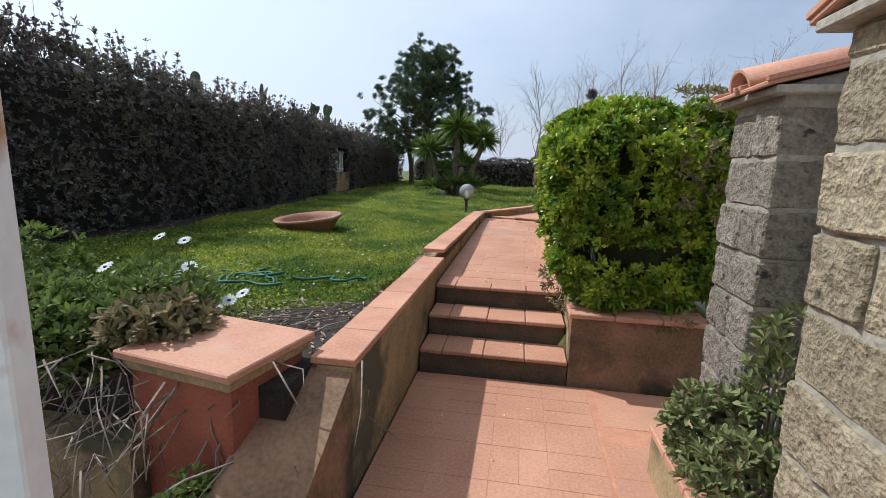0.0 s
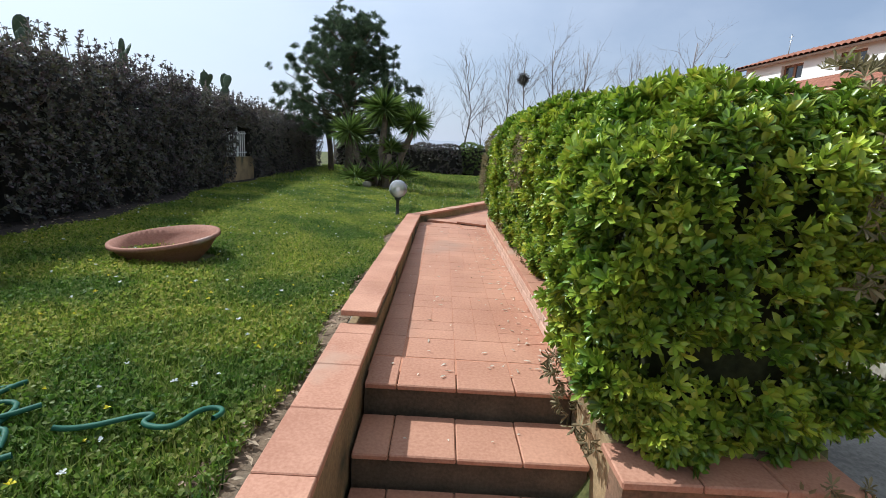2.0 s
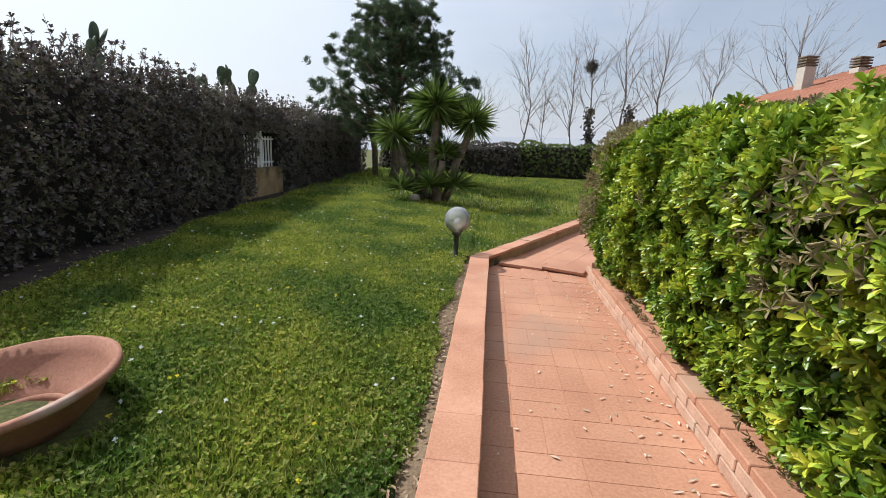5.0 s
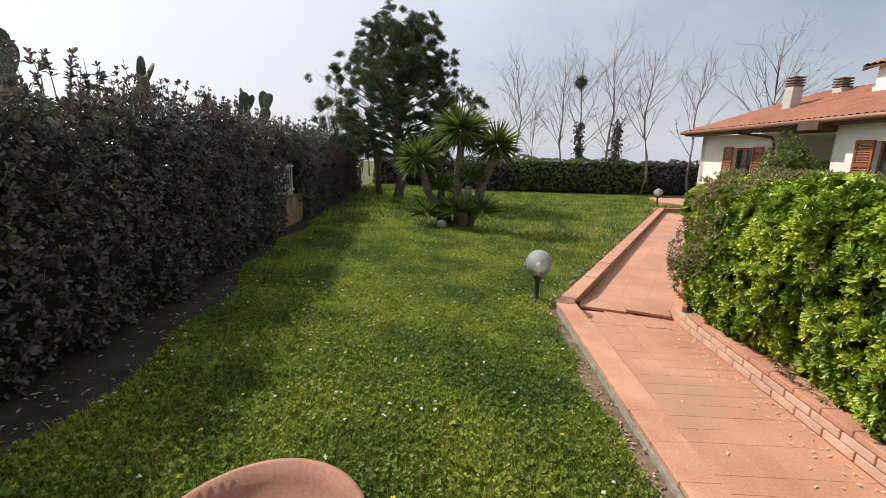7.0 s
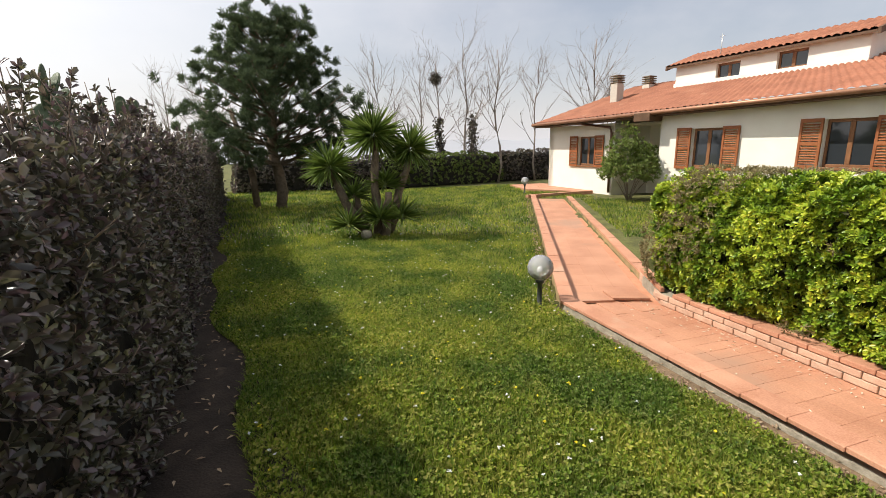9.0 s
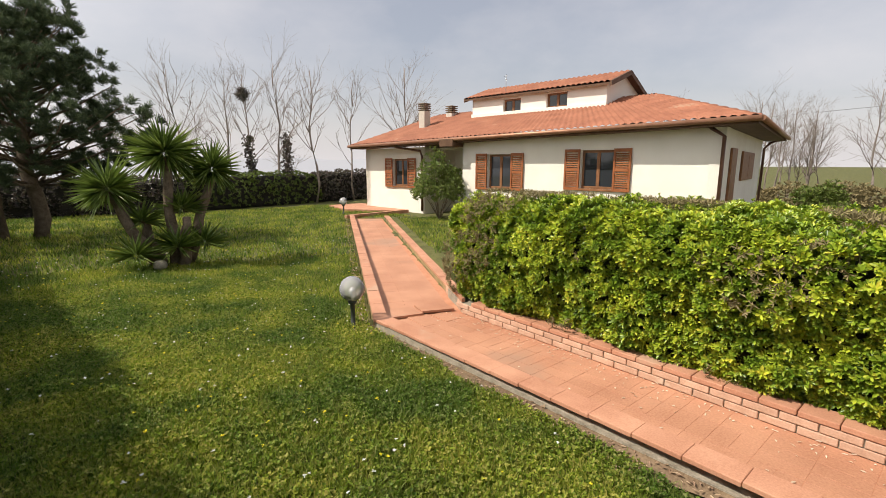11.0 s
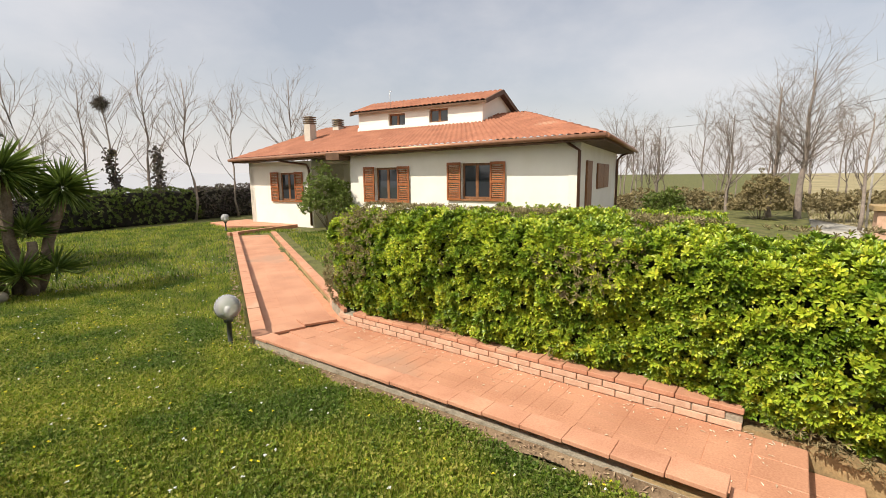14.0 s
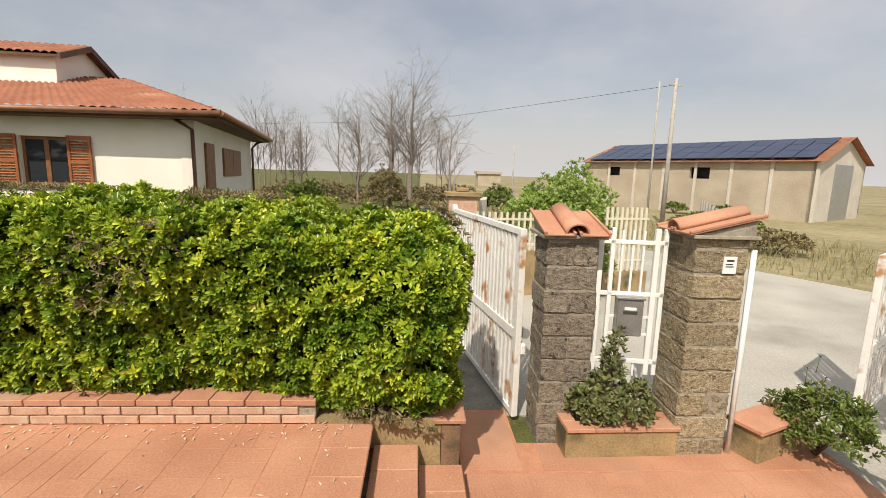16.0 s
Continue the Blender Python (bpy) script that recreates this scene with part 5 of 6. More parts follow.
for i in range(5):
    rng = np.random.default_rng(300 + i)
    cu = bpy.data.curves.new("garden_hose", "CURVE")
    cu.dimensions, cu.bevel_depth, cu.bevel_resolution, cu.resolution_u = "3D", 0.0105, 2, 6
    sp = cu.splines.new("NURBS")
    start = ((-1.95, -0.45), (-1.5, -1.0), (-0.95, -0.66), (-1.8, -0.72), (-1.65, -0.3))[i]
    pts = [(start[0] + (0.10, 0.055, 0.07, 0.09, 0.07)[i] * k + rng.normal(0, 0.06), start[1] + rng.normal(0, 0.10) - (0.03, -0.05, 0.0, 0.01, 0.05)[i] * k, 0.125 + rng.uniform(0, 0.035)) for k in range(9)]
    sp.points.add(len(pts) - 1)
    for q, c in zip(sp.points, pts):
        q.co = (*c, 1)
    sp.use_endpoint_u = True
    cu.materials.append(M_HOSE)
    tagged(new("garden_hose", cu), "green garden hose lying tangled in the grass", "hose", "tangled hose")

# ---- gateway ----


def tuff_pillar(cx, cy, turn, h, label, seed, cap_turn=0, stone=M_TUFF):
    """A pillar of rough tuff blocks with recessed joints and a tiled cap."""
    rng = np.random.default_rng(seed)
    ob = thing("gate_pillar", cx, cy, -0.56, label, "pillar", turn, "gate pillars")
    w = 0.215
    part("core", box(-w + 0.006, w - 0.006, -w + 0.006, w - 0.006, 0, h), M_MORTAR, ob, "grey mortar of the pillar joints")
    z, k = 0.0, 0
    while z < h - 0.05:
        z2 = min(z + 0.205, h)
        halves = ((-w, 0.0, -w, w), (0.006, w, -w, w)) if k % 2 == 0 else ((-w, w, -w, 0.0), (-w, w, 0.006, w))
        for xa, xb, ya, yb in halves:
            bm = box(xa + rng.uniform(-0.012, 0.006), xb + rng.uniform(-0.006, 0.012), ya + rng.uniform(-0.012, 0.006), yb + rng.uniform(-0.006, 0.012), z + 0.008, z2 - 0.007, 0.008)
            bmesh.ops.subdivide_edges(bm, edges=bm.edges[:], cuts=5, use_grid_fill=True)
            rough_shell(bm, 0.009, 17.0, seed + k)
            part("block", bm, stone, ob)
        z, k = z2, k + 1
    part("slab", box(-0.27, 0.27, -0.27, 0.27, h, h + 0.03, 0.005, pose(0, 0, 0, 0, 0, 0)), M_MORTAR, ob, "thin sloping cap slab")
    turn_cap = pose(0, 0, 0, 0, 0, cap_turn)
    for xo in (-0.145, 0.145):
        bm = box(-0.125, 0.125, -0.31, 0.31, 0.0, 0.018, 0.004)
        for side in (-0.12, 0.12):
            add_box(bm, side - 0.012, side + 0.012, -0.31, 0.31, 0.016, 0.038, 0.003)
        bmesh.ops.transform(bm, matrix=turn_cap @ pose(xo, 0, h + 0.10, 14, 0, 0), verts=bm.verts[:])
        part("roof_tile", bm, M_COTTO2, ob, "flat terracotta pan tile with raised edges")
    bm = box(-0.24, 0.24, -0.24, 0.24, 0.0, 0.05)
    for q in bm.verts:
        q.co.z = h + 0.03 + (q.co.z > 0.02) * (0.055 + 0.062 * q.co.y / 0.24)
    bmesh.ops.transform(bm, matrix=turn_cap, verts=bm.verts[:])
    part("bedding", bm, M_MORTAR, ob, "mortar bed under the cap tiles")
    bm = bmesh.new()
    n, rows = 9, []
    for yo, rr in ((-0.30, 0.10), (0.30, 0.085)):
        for rad in (rr, rr - 0.014):
            rows.append([bm.verts.new((rad * math.cos(math.pi * q / n), yo, 0.022 + rad * math.sin(math.pi * q / n) * 0.85)) for q in range(n + 1)])
    o0, i0, o1, i1 = rows
    for q in range(n):
        bm.faces.new((o0[q], o0[q + 1], o1[q + 1], o1[q])).smooth = True
        bm.faces.new((i0[q + 1], i0[q], i1[q], i1[q + 1])).smooth = True
        bm.faces.new((o0[q + 1], o0[q], i0[q], i0[q + 1]))
        bm.faces.new((o1[q], o1[q + 1], i1[q + 1], i1[q]))
    bm.faces.new((o0[0], o1[0], i1[0], i0[0]))
    bm.faces.new((o1[n], o0[n], i0[n], i1[n]))
    bmesh.ops.recalc_face_normals(bm, faces=bm.faces[:])
    bmesh.ops.transform(bm, matrix=turn_cap @ pose(0, 0, h + 0.10, 14, 0, 0), verts=bm.verts[:])
    part("roof_tile", bm, M_COTTO2, ob, "curved terracotta cover tile")
    return ob


p1 = tuff_pillar(1.87, -1.60, -91, 1.88, "rough grey tuff-block gate pillar capped with terracotta tiles", 5, stone=M_TUFFGREY)
p2 = tuff_pillar(1.65, -2.73, -91, 1.93, "rough tan tuff-block pillar with a white notice and terracotta cap tiles", 9, -90)
notice = solid("notice_plate", box(-0.055, 0.055, -0.004, 0.004, -0.07, 0.07, 0.002, pose(1.418, -2.79, 1.16, 0, 0, 89)), M_PLASTICW, "small white notice plate fixed to the pillar", "notice")
bm = bmesh.new()
for k, (a, b, c, d) in enumerate(((-0.03, 0.03, 0.03, 0.045), (-0.035, 0.02, 0.005, 0.012), (-0.035, 0.03, -0.015, -0.008))):
    add_box(bm, a, b, -0.0065, -0.0042, c, d, 0, pose(1.418, -2.79, 1.16, 0, 0, 89 + 180))
ob = new("writing", mesh_of("writing", bm, M_POST))
ob.parent = notice

# fixed white panel with the letter box, between the pillars
panel = thing("gate_panel", 1.80, -2.17, 0.08, "fixed white-painted steel panel between the pillars", "gate panel", -9)
for yy, w in ((0.27, 0.022), (0.17, 0.018), (-0.20, 0.022), (-0.27, 0.018)):
    part("upright", box(-w, w, yy - w, yy + w, 0.0, 1.32, 0.003), M_PAINT, panel)
for z in (0.10, 0.72, 1.18):
    part("rail", box(-0.018, 0.018, -0.29, 0.31, z, z + 0.035, 0.003), M_PAINT, panel)
for z in (0.36, 0.52):
    part("cross_rod", box(-0.01, 0.01, -0.2, 0.17, z, z + 0.02), M_PAINT, panel)
for yy in (0.09, 0.0, -0.09):
    part("rod", box(-0.009, 0.009, yy - 0.009, yy + 0.009, 0.75, 1.30), M_PAINT, panel)
    part("rod", box(-0.009, 0.009, yy - 0.009, yy + 0.009, -0.02, 0.12), M_PAINT, panel)
mail = thing("letter_box", 1.76, -2.16, 0.46, "grey metal letter box hung on the white panel", "letter box", -9)
part("body", box(-0.06, 0.05, -0.11, 0.11, 0.0, 0.33, 0.008), M_STEEL, mail)
part("lid", box(-0.075, 0.055, -0.12, 0.12, 0.33, 0.35, 0.004), M_STEEL, mail)
part("slot", box(-0.064, -0.058, -0.06, 0.06, 0.20, 0.225), M_POST, mail, "dark letter slot")
part("name_plate", box(-0.065, -0.06, -0.05, 0.05, 0.235, 0.26), M_PLASTICW, mail)

# planter at the foot of the panel
planter = thing("planter", 1.40, -1.56, -0.52, "low rendered planter with a terracotta rim at the gate", "planter", 1)
for a in ((0.0, 0.08, -0.96, 0.0), (0.22, 0.26, -0.96, 0.0), (0.08, 0.22, -0.08, 0.0), (0.08, 0.22, -0.96, -0.88)):
    part("side", box(*a, 0.0, 0.25), M_RENDER, planter)
for k in range(4):
    part("rim_tile", box(-0.02, 0.12, -0.98 + 0.245 * k + 0.002, -0.98 + 0.245 * (k + 1) - 0.002, 0.25, 0.285, 0.005), M_COTTO2, planter)
for a in ((0.122, 0.26, -0.12, 0.0), (0.122, 0.26, -0.98, -0.86)):
    part("rim_tile", box(*a, 0.25, 0.285, 0.005), M_COTTO2, planter)
part("soil", box(0.08, 0.22, -0.88, -0.08, 0.02, 0.22), M_SOIL, planter, "dry soil in the planter")
bush(1.58, -1.84, -0.30, 0.22, 0.44, 330, 51, "straggly grey-green plants filling the planter", L_GREY, 0.06, "planter_plants")
bush(1.58, -2.16, -0.30, 0.22, 0.40, 260, 52, "thin grey-green weeds in the planter", L_GREY, 0.055, "planter_plants")
bush(1.66, -2.02, -0.30, 0.11, 0.80, 120, 58, "thin climbing shoots against the white panel", L_GREY, 0.055, "planter_plants")


def bar_gate(name, x, y, z, turn, length, h, label, n):
    """A white steel gate leaf: box frame, mid rail, vertical bars above and below."""
    ob = thing(name, x, y, z, label, "gate", turn)
    for a, b in ((0.0, 0.07), (length - 0.07, length)):
        part("stile", box(a, b, -0.03, 0.03, 0, h + (0.05 if a else 0), 0.004), M_GATE, ob)
    for c, d in ((0.0, 0.06), (h * 0.42, h * 0.42 + 0.10), (h - 0.06, h)):
        part("rail", box(0.07, length - 0.07, -0.025, 0.025, c, d, 0.004), M_GATE, ob)
    for k in range(n):
        xx = 0.07 + (length - 0.14) * (k + 0.5) / n
        for c, d in ((0.06, h * 0.42), (h * 0.42 + 0.1, h - 0.06)):
            part("bar", box(xx - 0.028, xx + 0.028, -0.012, 0.012, c, d), M_GATE, ob)
    return ob


g1 = bar_gate("drive_gate", 2.06, -1.27, -0.5, 10.5, 2.5, 1.84, "open white steel drive gate leaf streaked with rust", 22)
bm = bmesh.new()
tube(bm, [(0.06, -0.09, 0.82), (0.16, -0.11, 0.80), (0.55, -0.09, 0.83)], [0.05, 0.045, 0.03], 10)
part("gate_motor", bm, M_STEEL, g1, "grey cylindrical gate closer arm")
part("lock_box", box(0.0, 0.10, -0.09, -0.02, 0.62, 0.74, 0.02), M_PAINT, g1, "white rounded lock housing")
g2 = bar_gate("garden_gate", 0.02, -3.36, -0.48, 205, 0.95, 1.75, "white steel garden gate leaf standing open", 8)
# added repeats of the one garden gate leaf, tiled pier top and daisy shrub
g3 = bar_gate("garden_gate", 1.82, -4.50, -0.48, -56, 1.1, 1.68, "added second copy of the white garden gate leaf, on the road side", 8)
slab = thing("wall_slab", 1.52, -3.38, -0.56, "added second copy of the tiled pier top, as a low wall end", "wall end", -68, kind="structure")
part("body", box(-0.30, 0.34, -0.13, 0.13, 0.0, 0.33, 0.01), M_RENDER, slab)
part("cap_slab", box(-0.33, 0.37, -0.16, 0.16, 0.33, 0.37, 0.006), M_COTTO2, slab)
bush(1.42, -3.78, -0.5, 0.40, 0.62, 620, 59, "added second daisy shrub with grey-green leaves beside the gate", L_SHRUB, 0.055, "daisy_shrub")
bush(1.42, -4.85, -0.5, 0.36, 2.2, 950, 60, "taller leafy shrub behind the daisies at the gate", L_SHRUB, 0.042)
bm = bmesh.new()
tube(bm, [(0, 0, 0), (0, 0, 1.78)], 0.022, 8)
jamb = solid("gate_jamb", bm, M_PAINT, "slim white steel gate post beside the tuff pillar", "gate post")
jamb.matrix_basis = pose(1.46, -3.01, -0.5, 0, 0, 0)

# corner block with its tiled top, and the daisy bed behind
for y0, y1, z0, z1, x1 in ((-3.05, -2.45, -0.48, -0.14, -0.012), (-2.45, -2.022, -0.14, 0.10, -0.012), (-2.018, -1.55, 0.105, 0.105, -0.182)):
    solid("wall_garden_low", prism([(-0.37, y0), (x1, y0), (x1, y1), (-0.37, y1)], -0.62, [z0, z0, z1, z1]), M_STAINED, "low stained end of the garden wall by the gate", "garden wall", "structure")
solid("wall_terrace", prism([(-6, -2.40), (-0.80, -2.40), (-0.80, -2.24), (-6, -2.24)], -0.7, -0.12), M_RENDER, "low stained terrace wall at the gate", "terrace wall", "structure")
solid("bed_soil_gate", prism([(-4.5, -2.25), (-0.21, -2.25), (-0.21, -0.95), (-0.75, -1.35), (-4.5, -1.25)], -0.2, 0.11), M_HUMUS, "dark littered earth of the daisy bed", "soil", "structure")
solid("ground_gate", prism([(-9, -5), (-3, -3.9), (0.0, -3.6), (0.0, -2.3), (-9, -2.3)], -0.7, -0.535), M_SOIL, "bare brown earth beside the entrance", "soil", "structure")
block = thing("wall_pier", -0.62, -2.09, -0.56, "low red-washed corner pier with a tiled top", "pier", -11, kind="structure")
part("body", box(-0.20, 0.32, -0.25, 0.19, 0.0, 0.75, 0.01), M_REDPAINT, block)
part("band", box(-0.22, 0.34, -0.27, 0.21, 0.72, 0.765, 0.006), M_RENDER, block)
part("top_tile", box(-0.24, 0.36, -0.29, 0.23, 0.765, 0.80, 0.006), M_COTTO2, block)


def daisy(x, y, z, tilt, seed):
    rng = np.random.default_rng(seed)
    ob = thing("daisy", x, y, z, "white daisy flower on a thin green stem", "flower", group="white daisies")
    bm = bmesh.new()
    h = Vector((tilt * 0.1, -0.02, 0.16))
    tube(bm, [(0, 0, 0), h * 0.5, h], [0.003, 0.0025, 0.0025], 4)
    part("stem", bm, L_SHRUB, ob)
    n = 16
    a = np.arange(n) * math.tau / n
    up = unit(np.array([[tilt, -0.45, 0.8]]))[0]
    e1 = np.cross(up, [0, 1, 0.1])
    e1 /= np.linalg.norm(e1)
    e2 = np.cross(up, e1)
    way = np.cos(a)[:, None] * e1 + np.sin(a)[:, None] * e2 + up * 0.12
    v, f = leaf_arrays(np.repeat([np.array(h)], n, 0), way, np.repeat([up], n, 0), 0.045, 0.013, 0.1, 0.05)
    raw("petals", v, f, L_PETAL, ob, "ring of white petals")
    part("eye", round_box_core(h - Vector((0.008, 0.008, 0.004)), h + Vector((0.008, 0.008, 0.008)), 0.004, 2, 0), L_PURPLE, ob, "dark purple flower centre")


for i, (x, y, z) in enumerate(((-1.55, -1.25, 0.35), (-1.42, -1.22, 0.33), (-0.86, -1.64, 0.10), (-0.79, -1.56, 0.12), (-0.84, -1.75, 0.08), (-1.0, -1.75, 0.3), (-1.25, -1.95, 0.32), (1.32, -3.62, -0.04), (1.26, -3.70, -0.08), (1.45, -3.52, -0.02), (1.36, -3.48, -0.10), (1.60, -3.75, 0.05), (1.5, -3.8, 0.02), (1.72, -3.95, 0.12))):
    daisy(x, y, z, 0.2 * ((i % 3) - 1), 400 + i)
bush(-1.28, -1.9, -0.15, 0.50, 0.66, 1100, 53, "leafy grey-green daisy shrub spilling over the pier", L_SHRUB, 0.052, "daisy_shrub")
bush(-1.95, -1.95, -0.15, 0.6, 0.75, 900, 54, "leafy daisy shrub at the gate", L_SHRUB, 0.055, "daisy_shrub")
bush(-0.90, -2.05, 0.10, 0.24, 0.30, 260, 55, "brown half-dead daisy stems on the pier", L_DRY, 0.06, "daisy_shrub")
stems = thing("dead_stems", -1.2, -2.35, -0.2, "tangle of dead grey stems hanging over the pier", "dead stems", kind="stuff")
rng = np.random.default_rng(56)
bm = bmesh.new()
for k in range(260):
    a = Vector((rng.normal(0, 0.42), rng.normal(0.1, 0.2), rng.uniform(0.0, 0.45)))
    b = a + Vector((rng.normal(0, 0.16), rng.normal(-0.14, 0.12), rng.uniform(-0.4, 0.02)))
    tube(bm, [a, a.lerp(b, 0.5) + Vector(rng.normal(0, 0.04, 3)), b], [0.005, 0.004, 0.002], 3)
part("stems", bm, M_DEADWOOD, stems, "", "stuff")
bush(-0.45, -2.52, -0.56, 0.16, 0.45, 130, 57, "small leafy weed growing against the pier", L_SHRUB, 0.06, "weed")

# ---- distance ----
barn = thing("barn", 0, 0, 0, "long tan block barn with solar panels on its roof", "barn")
BA, BB = Vector((39.0, -15.2, 0)), Vector((24.7, -24.1, 0))
bd = (BB - BA).normalized()
bn = Vector((-bd.y, bd.x, 0))
if bn.dot(Vector((1, -0.3, 0))) < 0:
    bn = -bn
L, W = (BB - BA).length, 9.0
barn.matrix_basis = Matrix(((bd.x, bn.x, 0, BA.x), (bd.y, bn.y, 0, BA.y), (0, 0, 1, -0.55), (0, 0, 0, 1)))
part("wall", wall_with_holes((0, 0), (L, 0), 0, 3.75, [(2.2, 3.4, 2.6, 3.3), (9.2, 10.6, 2.5, 3.3)], 0.3), M_BARN, barn, "tan block front wall")
part("gable_wall", prism([(L, 0), (L - 0.3, 0), (L - 0.3, W), (L, W)], 0, 3.75), M_BARNP, barn, "pale gable wall")
bm = bmesh.new()
tri = [bm.verts.new(p) for p in ((L, 0, 3.75), (L, W, 3.75), (L, W / 2, 5.3))]
bm.faces.new(tri)
part("gable", bm, M_BARNP, barn)
bm = bmesh.new()
tri2 = [bm.verts.new(p) for p in ((0, 0, 3.75), (0, W / 2, 5.3), (0, W, 3.75))]
bm.faces.new(tri2)
part("gable", bm, M_BARNP, barn)
part("gable_wall", prism([(0, 0), (0.3, 0), (0.3, W), (0, W)], 0, 3.75), M_BARN, barn)
part("back_wall", box(0, L, W - 0.3, W, 0, 3.75), M_BARN, barn)
# black box painting the barn's dark interior
part("black_barn_fill", box(0.4, L - 0.4, 0.5, 1.2, 0.1, 3.6), M_DARK, barn)
for k in range(8):
    part("pilaster", box(L * k / 7 - 0.1, L * k / 7 + 0.1, -0.08, 0.0, 0, 3.75), M_BARNP, barn)
part("door", box(L + 0.003, L + 0.06, 2.8, 6.2, 0.0, 3.6), M_STEEL, barn, "tall grey sliding barn door")
for sgn in (0, 1):
    e = -0.4 if sgn == 0 else W + 0.4
    bm = bmesh.new()
    vs = [bm.verts.new(p) for p in ((-0.4, e, 3.68), (L + 0.4, e, 3.68), (L + 0.4, W / 2, 5.38), (-0.4, W / 2, 5.38))]
    fc = bm.faces.new(vs)
    bmesh.ops.solidify(bm, geom=[fc], thickness=0.16)
    part("roof", bm, M_COTTO2, barn, "low brown tile roof")
slope = math.degrees(math.atan2(1.7, W / 2 + 0.4))
for r in range(3):
    for k in range(14):
        bm = box(0.03, L / 14.6 - 0.03, 0.03, 1.42, 0.0, 0.04)
        bmesh.ops.transform(bm, matrix=pose(0.5 + k * L / 14.6, -0.25 + r * 1.36, 3.74 + 0.12 + (0.1 + r * 1.36) * 1.7 / (W / 2 + 0.4), slope, 0, 0), verts=bm.verts[:])
        part("solar_panel", bm, M_PV, barn, "dark blue solar panel")
for i, (x, y, h, r, lb) in enumerate(((21.7, -13.2, 7.4, 0.13, "tall grey concrete utility pole"), (21.6, -12.3, 7.2, 0.06, "slim dark utility pole"), (24.0, -5.6, 4.0, 0.05, "thin distant wooden pole"), (24.0, -2.3, 3.2, 0.05, "thin distant wooden pole"))):
    po_ = thing("utility_pole", x, y, -0.55, lb, "pole", group="poles")
    bm = bmesh.new()
    tube(bm, [(0, 0, 0), (0, 0, h * 0.5), (0.01, 0, h)], [r, r * 0.85, r * 0.7], 10)
    part("shaft", bm, M_POLE, po_)
    if i == 0:
        part("crossarm", box(-0.05, 0.05, -0.35, 0.35, h - 0.35, h - 0.28), M_POLE, po_)
bm = bmesh.new()
tube(bm, [(21.7, -12.9, 6.5), (30, 0, 5.2), (40, 14, 5.6)], 0.012, 3)
solid("overhead_cable", bm, M_POST, "thin sagging overhead cable", "cable")
for k in range(9):
    x, y = 11.0 + 1.8 * k, -9.6 - 1.0 * k
    fp = thing("fence_post", x, y, -0.55, "weathered wooden field fence post", "fence post", group="field fence posts")
    part("post", box(-0.05, 0.05, -0.05, 0.05, 0, 1.25, 0.01), M_POLE, fp)
# drive-side boundary: far pillar, rails and pale wall
fence = thing("railing", 6.9, -2.1, -0.55, "white steel railing fence along the drive", "railing", -84)
for k in range(12):
    part("baluster", box(-0.65 + k * 0.12 - 0.022, -0.65 + k * 0.12 + 0.022, -0.015, 0.015, 0.9, 1.66), M_CREAM, fence)
for z in (1.0, 1.50):
    part("rail", box(-0.7, 0.75, -0.02, 0.02, z, z + 0.04), M_CREAM, fence)
part("plinth", box(-0.75, 0.8, -0.1, 0.1, 0.0, 0.9), M_RENDER, fence)
fence2 = thing("railing", 7.0, -4.5, -0.55, "white steel railing panel beyond the ivy", "railing", -80)
for k in range(9):
    part("baluster", box(-0.45 + k * 0.11 - 0.025, -0.45 + k * 0.11 + 0.025, -0.015, 0.015, 0.5, 1.80), M_CREAM, fence2)
for z in (0.7, 1.55):
    part("rail", box(-0.5, 0.5, -0.02, 0.02, z, z + 0.04), M_CREAM, fence2)
part("plinth", box(-0.5, 0.5, -0.1, 0.1, 0.0, 0.5), M_RENDER, fence2)
far_pier = thing("gate_pillar", 9.0, -1.35, -0.55, "pale brick pier with a flat cap beyond the gate", "pillar", 0)
part("body", box(-0.3, 0.3, -0.34, 0.34, 0, 1.85, 0.01), M_BRICK, far_pier)
part("cap", box(-0.38, 0.38, -0.42, 0.42, 1.85, 1.95, 0.01), M_RENDER, far_pier)
part("finial", box(-0.15, 0.15, -0.15, 0.15, 1.95, 2.05, 0.02), M_RENDER, far_pier)
solid("wall_far", prism([(9.3, -1.8), (9.5, -2.0), (24, -4.2), (24, -4.0)], -0.6, [1.2, 1.2, 0.6, 0.6]), M_BARNP, "long pale low wall beyond the gate", "wall", "structure")
# upright arc 62 m out, with haze painted as a glowing colour
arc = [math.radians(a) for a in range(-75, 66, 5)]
raw("backdrop", [(62 * math.sin(a), 62 * math.cos(a), z + 0.5 * noise.noise((a * 9, z, 0)) * (z > 0)) for z in (-2.0, 2.5) for a in arc], [(i, i + 1, len(arc) + i + 1, len(arc) + i) for i in range(len(arc) - 1)], M_HAZE, None, "glowing upright strip painted as pale haze beyond the garden", "structure", "backdrop")
far_house = thing("far_house", 90, -14, -0.5, "tiny distant farm building in the fields", "house")
part("wall", box(-2, 2, -2.2, 2.2, 0, 2.4), M_BARN, far_house)
part("roof", prism([(-2.3, -2.5), (2.3, -2.5), (2.3, 2.5), (-2.3, 2.5)], 2.4, 2.9), M_BARN, far_house)

# ---- grass, weeds and litter ----
EYES = np.array([(0.4, -2.5), (0.2, -0.5), (-0.6, 0.4), (-1.9, 0.65), (-2.8, 1.1), (-3.0, 0.5), (-2.4, -0.1)])


def lawn_ground(x, y):
    return np.array([ground_z(a, b) for a, b in zip(x, y)])


